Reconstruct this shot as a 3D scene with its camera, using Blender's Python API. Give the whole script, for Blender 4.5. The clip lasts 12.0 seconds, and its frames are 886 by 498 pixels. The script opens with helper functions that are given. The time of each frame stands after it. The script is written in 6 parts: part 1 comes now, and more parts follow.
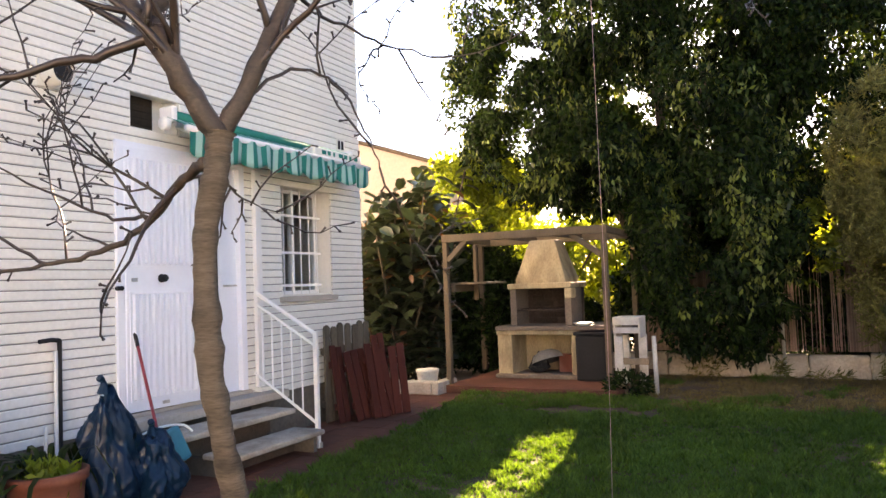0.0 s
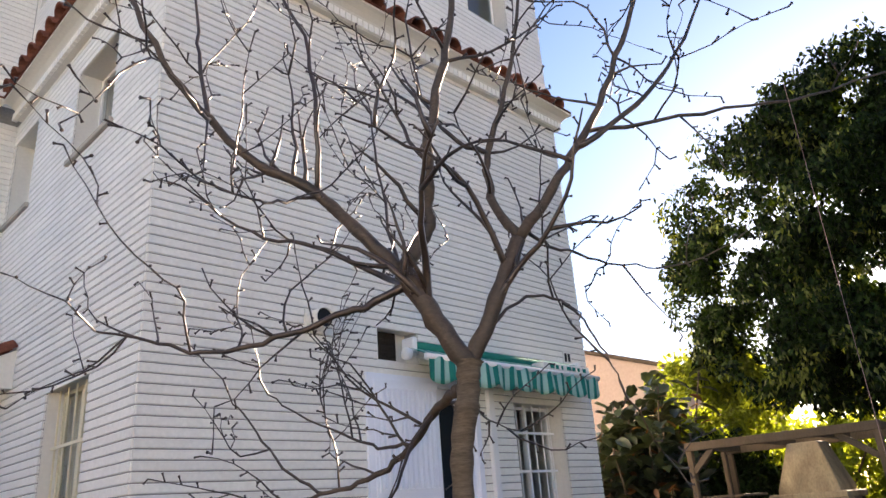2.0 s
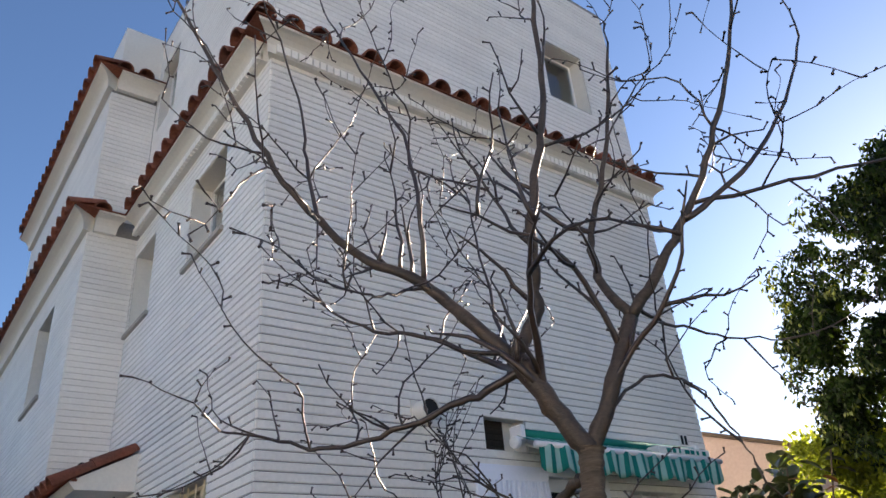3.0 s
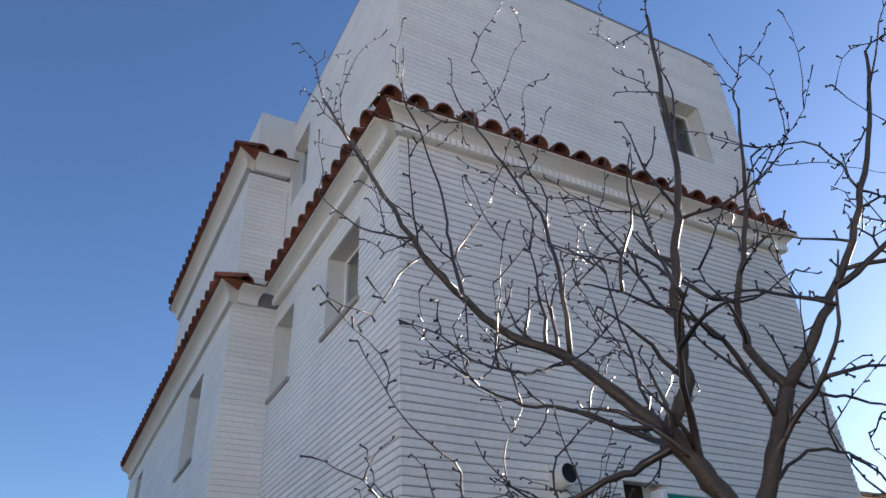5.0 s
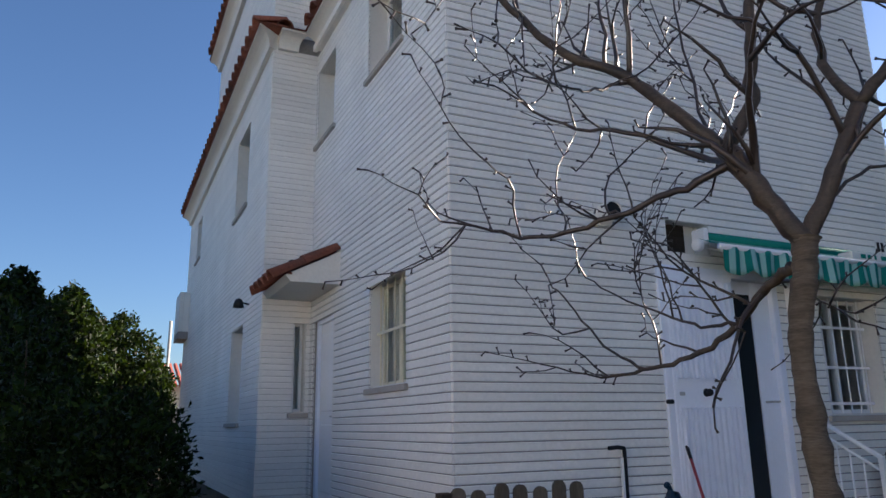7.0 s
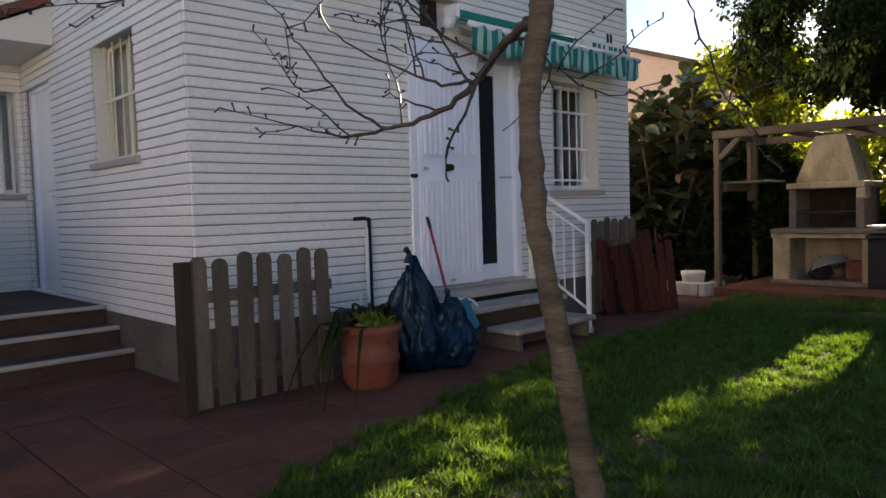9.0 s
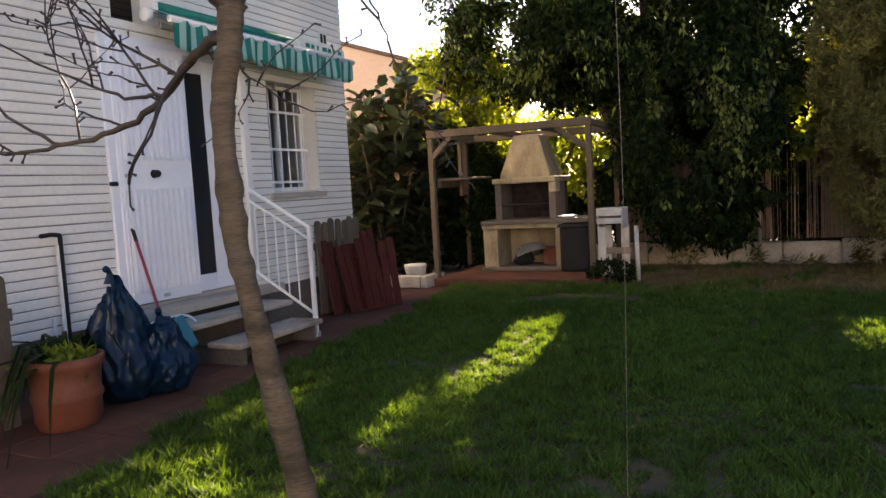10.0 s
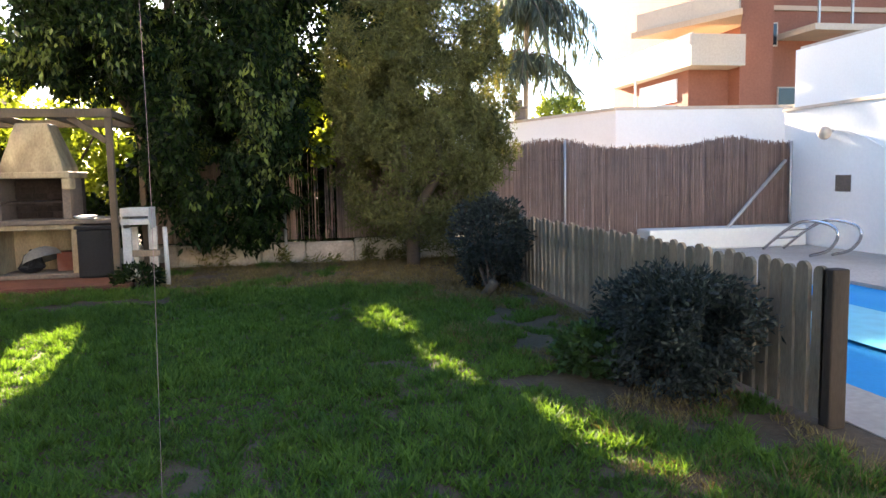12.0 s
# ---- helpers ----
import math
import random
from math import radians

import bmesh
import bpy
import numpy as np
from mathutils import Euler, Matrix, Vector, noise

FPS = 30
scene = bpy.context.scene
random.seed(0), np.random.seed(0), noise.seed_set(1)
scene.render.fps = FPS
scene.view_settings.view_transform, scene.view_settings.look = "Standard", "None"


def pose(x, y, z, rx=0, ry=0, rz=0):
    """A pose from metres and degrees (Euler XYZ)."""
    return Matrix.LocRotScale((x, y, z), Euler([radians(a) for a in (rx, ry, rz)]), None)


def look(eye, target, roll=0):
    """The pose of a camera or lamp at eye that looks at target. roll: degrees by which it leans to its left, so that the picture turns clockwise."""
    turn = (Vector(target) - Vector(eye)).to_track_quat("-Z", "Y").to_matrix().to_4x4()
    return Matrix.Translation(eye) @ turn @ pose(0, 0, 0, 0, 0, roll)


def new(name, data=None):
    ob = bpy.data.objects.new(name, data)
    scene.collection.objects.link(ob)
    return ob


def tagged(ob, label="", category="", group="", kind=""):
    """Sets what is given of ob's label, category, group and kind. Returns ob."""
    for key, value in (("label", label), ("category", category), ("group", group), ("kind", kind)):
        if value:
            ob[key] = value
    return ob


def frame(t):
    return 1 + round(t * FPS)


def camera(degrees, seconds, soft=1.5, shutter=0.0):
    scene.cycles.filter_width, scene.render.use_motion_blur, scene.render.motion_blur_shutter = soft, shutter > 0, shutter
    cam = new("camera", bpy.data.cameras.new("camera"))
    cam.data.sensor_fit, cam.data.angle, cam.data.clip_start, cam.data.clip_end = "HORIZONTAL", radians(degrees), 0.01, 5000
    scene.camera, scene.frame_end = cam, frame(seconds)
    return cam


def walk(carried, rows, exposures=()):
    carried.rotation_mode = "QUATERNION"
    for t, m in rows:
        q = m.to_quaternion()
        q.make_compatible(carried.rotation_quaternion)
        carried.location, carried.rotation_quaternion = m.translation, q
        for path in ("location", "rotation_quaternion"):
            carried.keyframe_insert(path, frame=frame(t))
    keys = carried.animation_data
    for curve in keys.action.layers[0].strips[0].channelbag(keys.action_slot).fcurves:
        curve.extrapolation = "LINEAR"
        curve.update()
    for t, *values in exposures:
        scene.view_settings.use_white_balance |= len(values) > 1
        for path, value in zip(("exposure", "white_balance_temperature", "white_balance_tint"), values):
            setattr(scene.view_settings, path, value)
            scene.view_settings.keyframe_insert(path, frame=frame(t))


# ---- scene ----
cam = camera(62.9, 12.0)
PATH = [
    (0, (-1.879, -4.878, 1.441), (-0.103, -3.963, 1.538), -2.1),
    (0.5, (-1.897, -4.88, 1.441), (-0.224, -3.814, 1.696), -2.7),
    (1, (-1.963, -4.864, 1.45), (-0.379, -3.7, 1.818), -2.9),
    (1.5, (-2.026, -4.904, 1.448), (-0.562, -3.654, 1.989), -4.0),
    (2, (-2.041, -4.912, 1.444), (-0.686, -3.614, 2.137), -4.3),
    (2.5, (-2.074, -4.91, 1.453), (-0.834, -3.57, 2.27), -4.9),
    (3, (-2.094, -4.874, 1.449), (-0.979, -3.496, 2.375), -5.0),
    (3.5, (-2.19, -4.921, 1.458), (-1.168, -3.548, 2.494), -4.4),
    (5.5, (-2.313, -4.962, 1.489), (-1.521, -3.453, 2.536), -2.8),
    (6, (-2.309, -4.902, 1.426), (-1.504, -3.287, 2.287), -2.2),
    (6.5, (-2.313, -4.873, 1.396), (-1.509, -3.166, 2.059), -2.0),
    (8.5, (-2.255, -4.739, 1.171), (-1.206, -3.037, 1.12), -1.2),
    (9, (-2.176, -4.763, 1.196), (-0.802, -3.314, 1.089), -1.7),
    (9.5, (-2.082, -4.78, 1.267), (-0.443, -3.643, 1.122), -2.8),
    (10, (-2.044, -4.804, 1.314), (-0.248, -3.938, 1.149), -3.3),
    (10.5, (-1.993, -4.837, 1.304), (-0.081, -4.276, 1.137), -3.5),
    (11, (-2.023, -4.743, 1.286), (-0.034, -4.595, 1.137), -3.7),
    (11.5, (-2.023, -4.763, 1.274), (-0.033, -4.89, 1.112), -1.7),
    (12, (-1.982, -4.787, 1.245), (-0.024, -5.144, 1.047), -1.2),
]
EXPOSURES = [(0, 3.5, 8200, 25), (0.5, 3.25, 7950, 25), (1.0, 3.05, 7800, 24), (2.0, 2.7, 7200, 22), (3.5, 2.08, 6350, 18), (5.5, 1.95, 6050, 18), (6.5, 1.83, 6000, 18), (8.5, 1.92, 6700, 20), (9.0, 2.12, 6950, 21), (9.5, 2.38, 7250, 23), (10.0, 2.7, 7700, 24), (10.5, 3.05, 8100, 24), (12, 3.6, 6700, 16)]
walk(cam, [(t, look(eye, aim, roll)) for t, eye, aim, roll in PATH], EXPOSURES)

# low winter sun behind the garden trees, clear sky
SUN_AZ, SUN_EL = radians(8.6), radians(14.5)
TO_SUN = Vector((math.cos(SUN_AZ) * math.cos(SUN_EL), math.sin(SUN_AZ) * math.cos(SUN_EL), math.sin(SUN_EL)))
world = bpy.data.worlds.new("sky")
scene.world = world
world.use_nodes = True
wn = world.node_tree.nodes
sky = wn.new("ShaderNodeTexSky")
sky.sky_type = 'NISHITA'
sky.sun_disc = False
sky.sun_elevation = SUN_EL
sky.sun_rotation = radians(90) - SUN_AZ
sky.air_density, sky.dust_density, sky.ozone_density = 1.0, 0.5, 4.0
world.node_tree.links.new(sky.outputs[0], wn["Background"].inputs[0])
wn["Background"].inputs[1].default_value = 0.05
sun_data = bpy.data.lights.new("sun", 'SUN')
sun_data.energy, sun_data.angle, sun_data.color = 5.0, radians(0.55), (1.0, 0.86, 0.66)
sun = new("sun", sun_data)
sun.matrix_world = look((30, 6, 9), Vector((30, 6, 9)) - TO_SUN)

# ---- materials ----
def material(name, base, rough=0.6, metal=0.0, vary=0.15, scale=6.0, fine=60.0, bump=0.15, stain=None, stain_amount=0.3,
             stretch=(1, 1, 1), per_piece=0.0, translucent=0.0, islands=0.0, spec=0.5, dist=0.004):
    m = bpy.data.materials.new(name)
    m.use_nodes = True
    n, l = m.node_tree.nodes, m.node_tree.links
    bsdf = n["Principled BSDF"]
    co = n.new("ShaderNodeTexCoord")
    geo = n.new("ShaderNodeNewGeometry")
    mp = n.new("ShaderNodeMapping")
    mp.inputs["Scale"].default_value = stretch
    l.new(geo.outputs["Position"], mp.inputs[0])
    big = n.new("ShaderNodeTexNoise")
    big.inputs["Scale"].default_value, big.inputs["Detail"].default_value = scale, 4
    small = n.new("ShaderNodeTexNoise")
    small.inputs["Scale"].default_value, small.inputs["Detail"].default_value = fine, 5
    l.new(mp.outputs[0], big.inputs["Vector"])
    l.new(mp.outputs[0], small.inputs["Vector"])
    add = n.new("ShaderNodeMath")
    add.operation = 'MULTIPLY_ADD'
    add.inputs[1].default_value = 0.55
    l.new(small.outputs["Fac"], add.inputs[0])
    half = n.new("ShaderNodeMath")
    half.operation = 'MULTIPLY'
    half.inputs[1].default_value = 0.45
    l.new(big.outputs["Fac"], half.inputs[0])
    l.new(half.outputs[0], add.inputs[2])
    span = n.new("ShaderNodeMapRange")
    span.inputs["From Min"].default_value, span.inputs["From Max"].default_value = 0.3, 0.7
    span.inputs["To Min"].default_value, span.inputs["To Max"].default_value = 1 - vary, 1 + vary
    l.new(add.outputs[0], span.inputs[0])
    value = span.outputs[0]
    if per_piece:
        info = n.new("ShaderNodeObjectInfo")
        r = n.new("ShaderNodeMapRange")
        r.inputs["To Min"].default_value, r.inputs["To Max"].default_value = 1 - per_piece, 1 + per_piece
        l.new(info.outputs["Random"], r.inputs[0])
        mul = n.new("ShaderNodeMath")
        mul.operation = 'MULTIPLY'
        l.new(value, mul.inputs[0])
        l.new(r.outputs[0], mul.inputs[1])
        value = mul.outputs[0]
    if islands:
        r = n.new("ShaderNodeMapRange")
        r.inputs["To Min"].default_value, r.inputs["To Max"].default_value = 1 - islands, 1 + islands
        l.new(geo.outputs["Random Per Island"], r.inputs[0])
        mul = n.new("ShaderNodeMath")
        mul.operation = 'MULTIPLY'
        l.new(value, mul.inputs[0])
        l.new(r.outputs[0], mul.inputs[1])
        value = mul.outputs[0]
    hsv = n.new("ShaderNodeHueSaturation")
    hsv.inputs["Color"].default_value = (*base, 1)
    l.new(value, hsv.inputs["Value"])
    colour = hsv.outputs[0]
    if stain:
        patch = n.new("ShaderNodeTexNoise")
        patch.inputs["Scale"].default_value, patch.inputs["Detail"].default_value = scale * 0.35, 6
        l.new(mp.outputs[0], patch.inputs["Vector"])
        ramp = n.new("ShaderNodeMapRange")
        ramp.inputs["From Min"].default_value, ramp.inputs["From Max"].default_value = 0.5, 0.72
        ramp.inputs["To Max"].default_value = stain_amount
        l.new(patch.outputs["Fac"], ramp.inputs[0])
        mix = n.new("ShaderNodeMix")
        mix.data_type = 'RGBA'
        l.new(ramp.outputs[0], mix.inputs["Factor"])
        l.new(colour, mix.inputs["A"])
        mix.inputs["B"].default_value = (*stain, 1)
        colour = mix.outputs["Result"]
    l.new(colour, bsdf.inputs["Base Color"])
    bsdf.inputs["Roughness"].default_value = rough
    bsdf.inputs["Metallic"].default_value = metal
    bsdf.inputs["Specular IOR Level"].default_value = spec if rough < 0.8 else min(spec, 0.2)
    if bump:
        bm_ = n.new("ShaderNodeBump")
        bm_.inputs["Strength"].default_value, bm_.inputs["Distance"].default_value = bump, dist
        l.new(add.outputs[0], bm_.inputs["Height"])
        l.new(bm_.outputs[0], bsdf.inputs["Normal"])
    if translucent:
        tr = n.new("ShaderNodeBsdfTranslucent")
        warm = n.new("ShaderNodeMix")
        warm.data_type, warm.blend_type = 'RGBA', 'MULTIPLY'
        warm.inputs["Factor"].default_value = 1.0
        l.new(colour, warm.inputs["A"])
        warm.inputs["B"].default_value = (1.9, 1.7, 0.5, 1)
        l.new(warm.outputs["Result"], tr.inputs["Color"])
        ms = n.new("ShaderNodeMixShader")
        ms.inputs[0].default_value = translucent
        l.new(bsdf.outputs[0], ms.inputs[1])
        l.new(tr.outputs[0], ms.inputs[2])
        l.new(ms.outputs[0], n["Material Output"].inputs[0])
    return m


def glass_material(name, tint, rough=0.02):
    m = bpy.data.materials.new(name)
    m.use_nodes = True
    b = m.node_tree.nodes["Principled BSDF"]
    b.inputs["Base Color"].default_value = (*tint, 1)
    b.inputs["Transmission Weight"].default_value = 1.0
    b.inputs["Roughness"].default_value = rough
    b.inputs["IOR"].default_value = 1.3
    return m


WHITE_BRICK = material("white_painted_brick", (0.84, 0.815, 0.76), 0.7, vary=0.10, scale=1.3, fine=35, bump=0.5, stain=(0.58, 0.53, 0.45), stain_amount=0.22, per_piece=0.04, islands=0.03)
MORTAR = material("grey_mortar", (0.27, 0.255, 0.235), 0.9, vary=0.25, scale=2, fine=40, bump=0.4)
RENDER_WHITE = material("white_render", (0.74, 0.72, 0.66), 0.75, vary=0.07, scale=1.2, fine=30, bump=0.4, stain=(0.55, 0.50, 0.42), stain_amount=0.25)
PLINTH = material("grey_plinth_render", (0.135, 0.118, 0.095), 0.9, vary=0.3, scale=3, fine=30, bump=0.8, stain=(0.08, 0.07, 0.06), stain_amount=0.6)
WHITE_METAL = material("white_lacquered_metal", (0.80, 0.83, 0.90), 0.35, vary=0.03, scale=2, fine=30, bump=0.05, stain=(0.55, 0.50, 0.44), stain_amount=0.10)
WHITE_PAINT = material("white_gloss_paint", (0.82, 0.81, 0.79), 0.4, vary=0.05, scale=3, fine=40, bump=0.08)
OLD_WHITE = material("weathered_white_paint", (0.55, 0.52, 0.46), 0.7, vary=0.2, scale=8, fine=50, bump=0.3, stain=(0.16, 0.12, 0.08), stain_amount=0.7)
CREAM = material("cream_bars_paint", (0.72, 0.66, 0.48), 0.5, vary=0.08, scale=4, fine=50, bump=0.1)
CURTAIN = material("pale_curtain", (0.62, 0.55, 0.40), 0.9, vary=0.12, scale=5, fine=90, bump=0.2)
GLASS = glass_material("window_glass", (0.85, 0.9, 0.9))
DARK_GLASS = material("dark_smoked_glass", (0.022, 0.026, 0.03), 0.06, vary=0.1, scale=1, fine=5, bump=0.0)
SILL = material("stone_sill", (0.42, 0.38, 0.33), 0.8, vary=0.15, scale=5, fine=60, bump=0.3)
TERRACOTTA = material("terracotta_roof_tile", (0.22, 0.075, 0.045), 0.8, vary=0.35, scale=4, fine=40, bump=0.6, stain=(0.06, 0.05, 0.045), stain_amount=0.7, per_piece=0.3)
RED_TILE = material("bright_red_roof_tile", (0.40, 0.10, 0.06), 0.75, vary=0.2, scale=2, fine=30, bump=0.4, islands=0.2)
POT = material("terracotta_pot", (0.18, 0.048, 0.023), 0.75, vary=0.2, scale=6, fine=60, bump=0.3, stain=(0.40, 0.27, 0.2), stain_amount=0.4)
PAVING = material("red_clay_paving", (0.135, 0.056, 0.036), 0.85, vary=0.25, scale=2.5, fine=14, bump=0.6, stain=(0.040, 0.022, 0.016), stain_amount=0.8, per_piece=0.06)
JOINT = material("paving_joint", (0.100, 0.042, 0.027), 0.95, vary=0.25, scale=3, fine=40, bump=0.5)
SOIL = material("lawn_soil", (0.10, 0.068, 0.040), 0.95, vary=0.35, scale=1.2, fine=25, bump=0.9, stain=(0.026, 0.034, 0.010), stain_amount=0.6, dist=0.02)
GRASS = material("lawn_grass", (0.066, 0.130, 0.026), 0.7, vary=0.35, scale=0.9, fine=6, bump=0, islands=0.35, translucent=0.5, spec=0.25)
DRY_GRASS = material("dry_grass", (0.16, 0.125, 0.058), 0.8, vary=0.3, scale=1.5, fine=8, bump=0, islands=0.35, translucent=0.25, spec=0.2)
BARK = material("grey_brown_bark", (0.120, 0.092, 0.066), 0.8, vary=0.5, scale=7, fine=40, bump=0.9, stain=(0.035, 0.025, 0.017), stain_amount=0.9, stretch=(0.7, 0.7, 4.0), dist=0.010)
LIMB_BARK = material("brown_limb_bark", (0.066, 0.045, 0.030), 0.6, vary=0.5, scale=14, fine=55, bump=0.9, stain=(0.035, 0.025, 0.017), stain_amount=0.8, stretch=(1, 1, 1.5), dist=0.008)
TWIG = material("reddish_twig_bark", (0.048, 0.032, 0.024), 0.33, vary=0.3, scale=9, fine=60, bump=0.4)
DARK_BARK = material("dark_bark", (0.10, 0.075, 0.055), 0.9, vary=0.3, scale=8, fine=60, bump=0.8)
LEAF_DARK = material("dark_green_foliage", (0.013, 0.025, 0.006), 0.5, vary=0.5, scale=0.8, fine=4, bump=0, islands=0.8, translucent=0.25, spec=0.10)
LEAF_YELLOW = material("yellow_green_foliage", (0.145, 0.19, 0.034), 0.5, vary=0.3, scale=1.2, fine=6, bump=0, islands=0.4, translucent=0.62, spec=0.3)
LEAF_RUBBER = material("glossy_rubber_leaf", (0.032, 0.046, 0.022), 0.34, vary=0.3, scale=2, fine=9, bump=0, islands=0.45, translucent=0.15)
LEAF_RED = material("reddish_young_leaf", (0.17, 0.075, 0.035), 0.4, vary=0.3, scale=2, fine=9, bump=0, islands=0.4, translucent=0.25)
# lighter copy of the crown leaf, holds the light glinting on the foliage
LEAF_HIGHLIGHT = material("highlight_leaf_sprays", (0.088, 0.115, 0.024), 0.45, vary=0.4, scale=1.5, fine=6, bump=0, islands=0.6, translucent=0.4, spec=0.4)
LEAF_GREEN = material("fresh_green_leaf", (0.040, 0.085, 0.016), 0.5, vary=0.3, scale=3, fine=9, bump=0, islands=0.4, translucent=0.3)
LEAF_CYPRESS = material("cypress_foliage", (0.115, 0.115, 0.038), 0.7, vary=0.35, scale=1.6, fine=8, bump=0, islands=0.4, translucent=0.2, spec=0.2)
LEAF_PALM = material("grey_green_palm_frond", (0.050, 0.066, 0.045), 0.6, vary=0.3, scale=2, fine=9, bump=0, islands=0.4, translucent=0.2)
LEAF_SHRUB = material("blue_green_shrub_leaf", (0.028, 0.036, 0.031), 0.6, vary=0.4, scale=2, fine=9, bump=0, islands=0.6, translucent=0.15, spec=0.2)
LEAF_LIGHT = material("pale_silvery_leaf", (0.50, 0.54, 0.40), 0.5, vary=0.25, scale=4, fine=20, bump=0, islands=0.35, translucent=0.10)
WEATHERED = material("weathered_fence_wood", (0.25, 0.19, 0.125), 0.9, vary=0.35, scale=4, fine=40, bump=0.7, stain=(0.07, 0.06, 0.05), stain_amount=0.5, stretch=(3, 3, 0.5), per_piece=0.22)
GREY_WOOD = material("old_grey_fence_wood", (0.125, 0.103, 0.076), 0.9, vary=0.35, scale=4, fine=40, bump=0.7, stain=(0.04, 0.034, 0.028), stain_amount=0.5, stretch=(3, 3, 0.5), per_piece=0.2)
PALLET_RED = material("red_stained_wood", (0.066, 0.017, 0.012), 0.85, vary=0.25, scale=4, fine=40, bump=0.5, stretch=(3, 3, 0.5), per_piece=0.12)
PERGOLA = material("pergola_timber", (0.115, 0.084, 0.054), 0.85, vary=0.25, scale=4, fine=40, bump=0.6, stain=(0.14, 0.11, 0.08), stain_amount=0.5, stretch=(2, 2, 0.6))
BBQ_CREAM = material("cream_concrete", (0.36, 0.29, 0.18), 0.85, vary=0.3, scale=5, fine=35, bump=0.5, stain=(0.10, 0.065, 0.04), stain_amount=0.8, stretch=(1.5, 1.5, 0.6))
BBQ_STONE = material("grey_concrete_top", (0.15, 0.12, 0.095), 0.85, vary=0.3, scale=5, fine=35, bump=0.5, stain=(0.15, 0.12, 0.1), stain_amount=0.5)
SOOT = material("sooted_firebrick", (0.050, 0.036, 0.028), 0.95, vary=0.4, scale=5, fine=30, bump=0.7, stain=(0.02, 0.018, 0.016), stain_amount=0.8, per_piece=0.3)
KERB = material("pale_kerb_concrete", (0.42, 0.37, 0.31), 0.9, vary=0.25, scale=7, fine=40, bump=0.6, stain=(0.13, 0.09, 0.065), stain_amount=0.75, per_piece=0.1)
GREEN_CLOTH = material("green_awning_cloth", (0.010, 0.205, 0.165), 0.8, vary=0.12, scale=3, fine=120, bump=0.1, translucent=0.12)
PALE_CLOTH = material("pale_awning_cloth", (0.33, 0.55, 0.50), 0.8, vary=0.08, scale=3, fine=120, bump=0.1, translucent=0.12)
BLACK = material("black_plastic", (0.016, 0.016, 0.017), 0.6, vary=0.2, scale=6, fine=40, bump=0.1, spec=0.2)
DULL_METAL = material("dull_dented_metal", (0.22, 0.22, 0.21), 0.6, metal=0.5, vary=0.3, scale=6, fine=40, bump=0.3)
CHROME = material("polished_steel", (0.62, 0.62, 0.62), 0.18, metal=1.0, vary=0.1, scale=5, fine=40, bump=0.03)
STEEL = material("galvanised_steel", (0.50, 0.49, 0.46), 0.45, metal=0.7, vary=0.15, scale=5, fine=40, bump=0.1)
BLUE_BAG = material("blue_plastic_sack", (0.002, 0.018, 0.042), 0.34, spec=0.3, vary=0.3, scale=5, fine=14, bump=0.6, dist=0.01)
TEAL = material("teal_plastic", (0.02, 0.20, 0.25), 0.4, vary=0.12, scale=4, fine=30, bump=0.05)
RED_PLASTIC = material("red_plastic_handle", (0.30, 0.03, 0.035), 0.4, vary=0.1, scale=4, fine=30, bump=0.05)
REED = material("brown_reed", (0.25, 0.170, 0.130), 0.9, vary=0.22, scale=5, fine=60, bump=0.4, islands=0.35, stretch=(1, 1, 1))
POOL_BLUE = material("blue_pool_cover", (0.002, 0.27, 0.52), 0.8, vary=0.12, scale=1.5, fine=30, bump=0.3, stain=(0.02, 0.24, 0.6), stain_amount=0.5)
WATER_FILM = material("wet_pale_cover", (0.10, 0.50, 0.60), 0.45, vary=0.15, scale=1, fine=8, bump=0.05)
DECK = material("pool_deck_stone", (0.45, 0.39, 0.33), 0.85, vary=0.2, scale=1.5, fine=25, bump=0.4, stain=(0.25, 0.20, 0.16), stain_amount=0.5)
ORANGE_BRICK = material("orange_brick", (0.27, 0.108, 0.068), 0.85, vary=0.15, scale=0.8, fine=12, bump=0.3)
OCHRE = material("ochre_render", (0.52, 0.37, 0.25), 0.85, vary=0.1, scale=0.8, fine=12, bump=0.2)
SALMON = material("salmon_render", (0.42, 0.33, 0.285), 0.85, vary=0.12, scale=0.8, fine=12, bump=0.3)
BEIGE = material("beige_render", (0.52, 0.44, 0.35), 0.85, vary=0.12, scale=0.8, fine=12, bump=0.3)
WALL_OLD = material("patchy_whitewash", (0.50, 0.42, 0.32), 0.9, vary=0.3, scale=3, fine=30, bump=0.8, stain=(0.12, 0.09, 0.065), stain_amount=0.8)
STEP_STONE = material("dark_step_stone", (0.075, 0.050, 0.040), 0.85, vary=0.3, scale=3, fine=30, bump=0.5, stain=(0.03, 0.024, 0.02), stain_amount=0.7)
WHITEWASH = material("bright_whitewash", (0.84, 0.83, 0.80), 0.8, vary=0.05, scale=1.0, fine=25, bump=0.3, stain=(0.66, 0.62, 0.55), stain_amount=0.3)
DARK_FENCE = material("dark_fence_wood", (0.045, 0.034, 0.025), 0.9, vary=0.3, scale=4, fine=40, bump=0.7, stretch=(3, 3, 0.5), per_piece=0.2)
CORD = material("pink_nylon_cord", (0.34, 0.21, 0.21), 0.5, vary=0.1, scale=20, fine=100, bump=0.0)
FIELD = material("distant_ground", (0.26, 0.21, 0.15), 0.95, vary=0.3, scale=0.2, fine=3, bump=0.5)

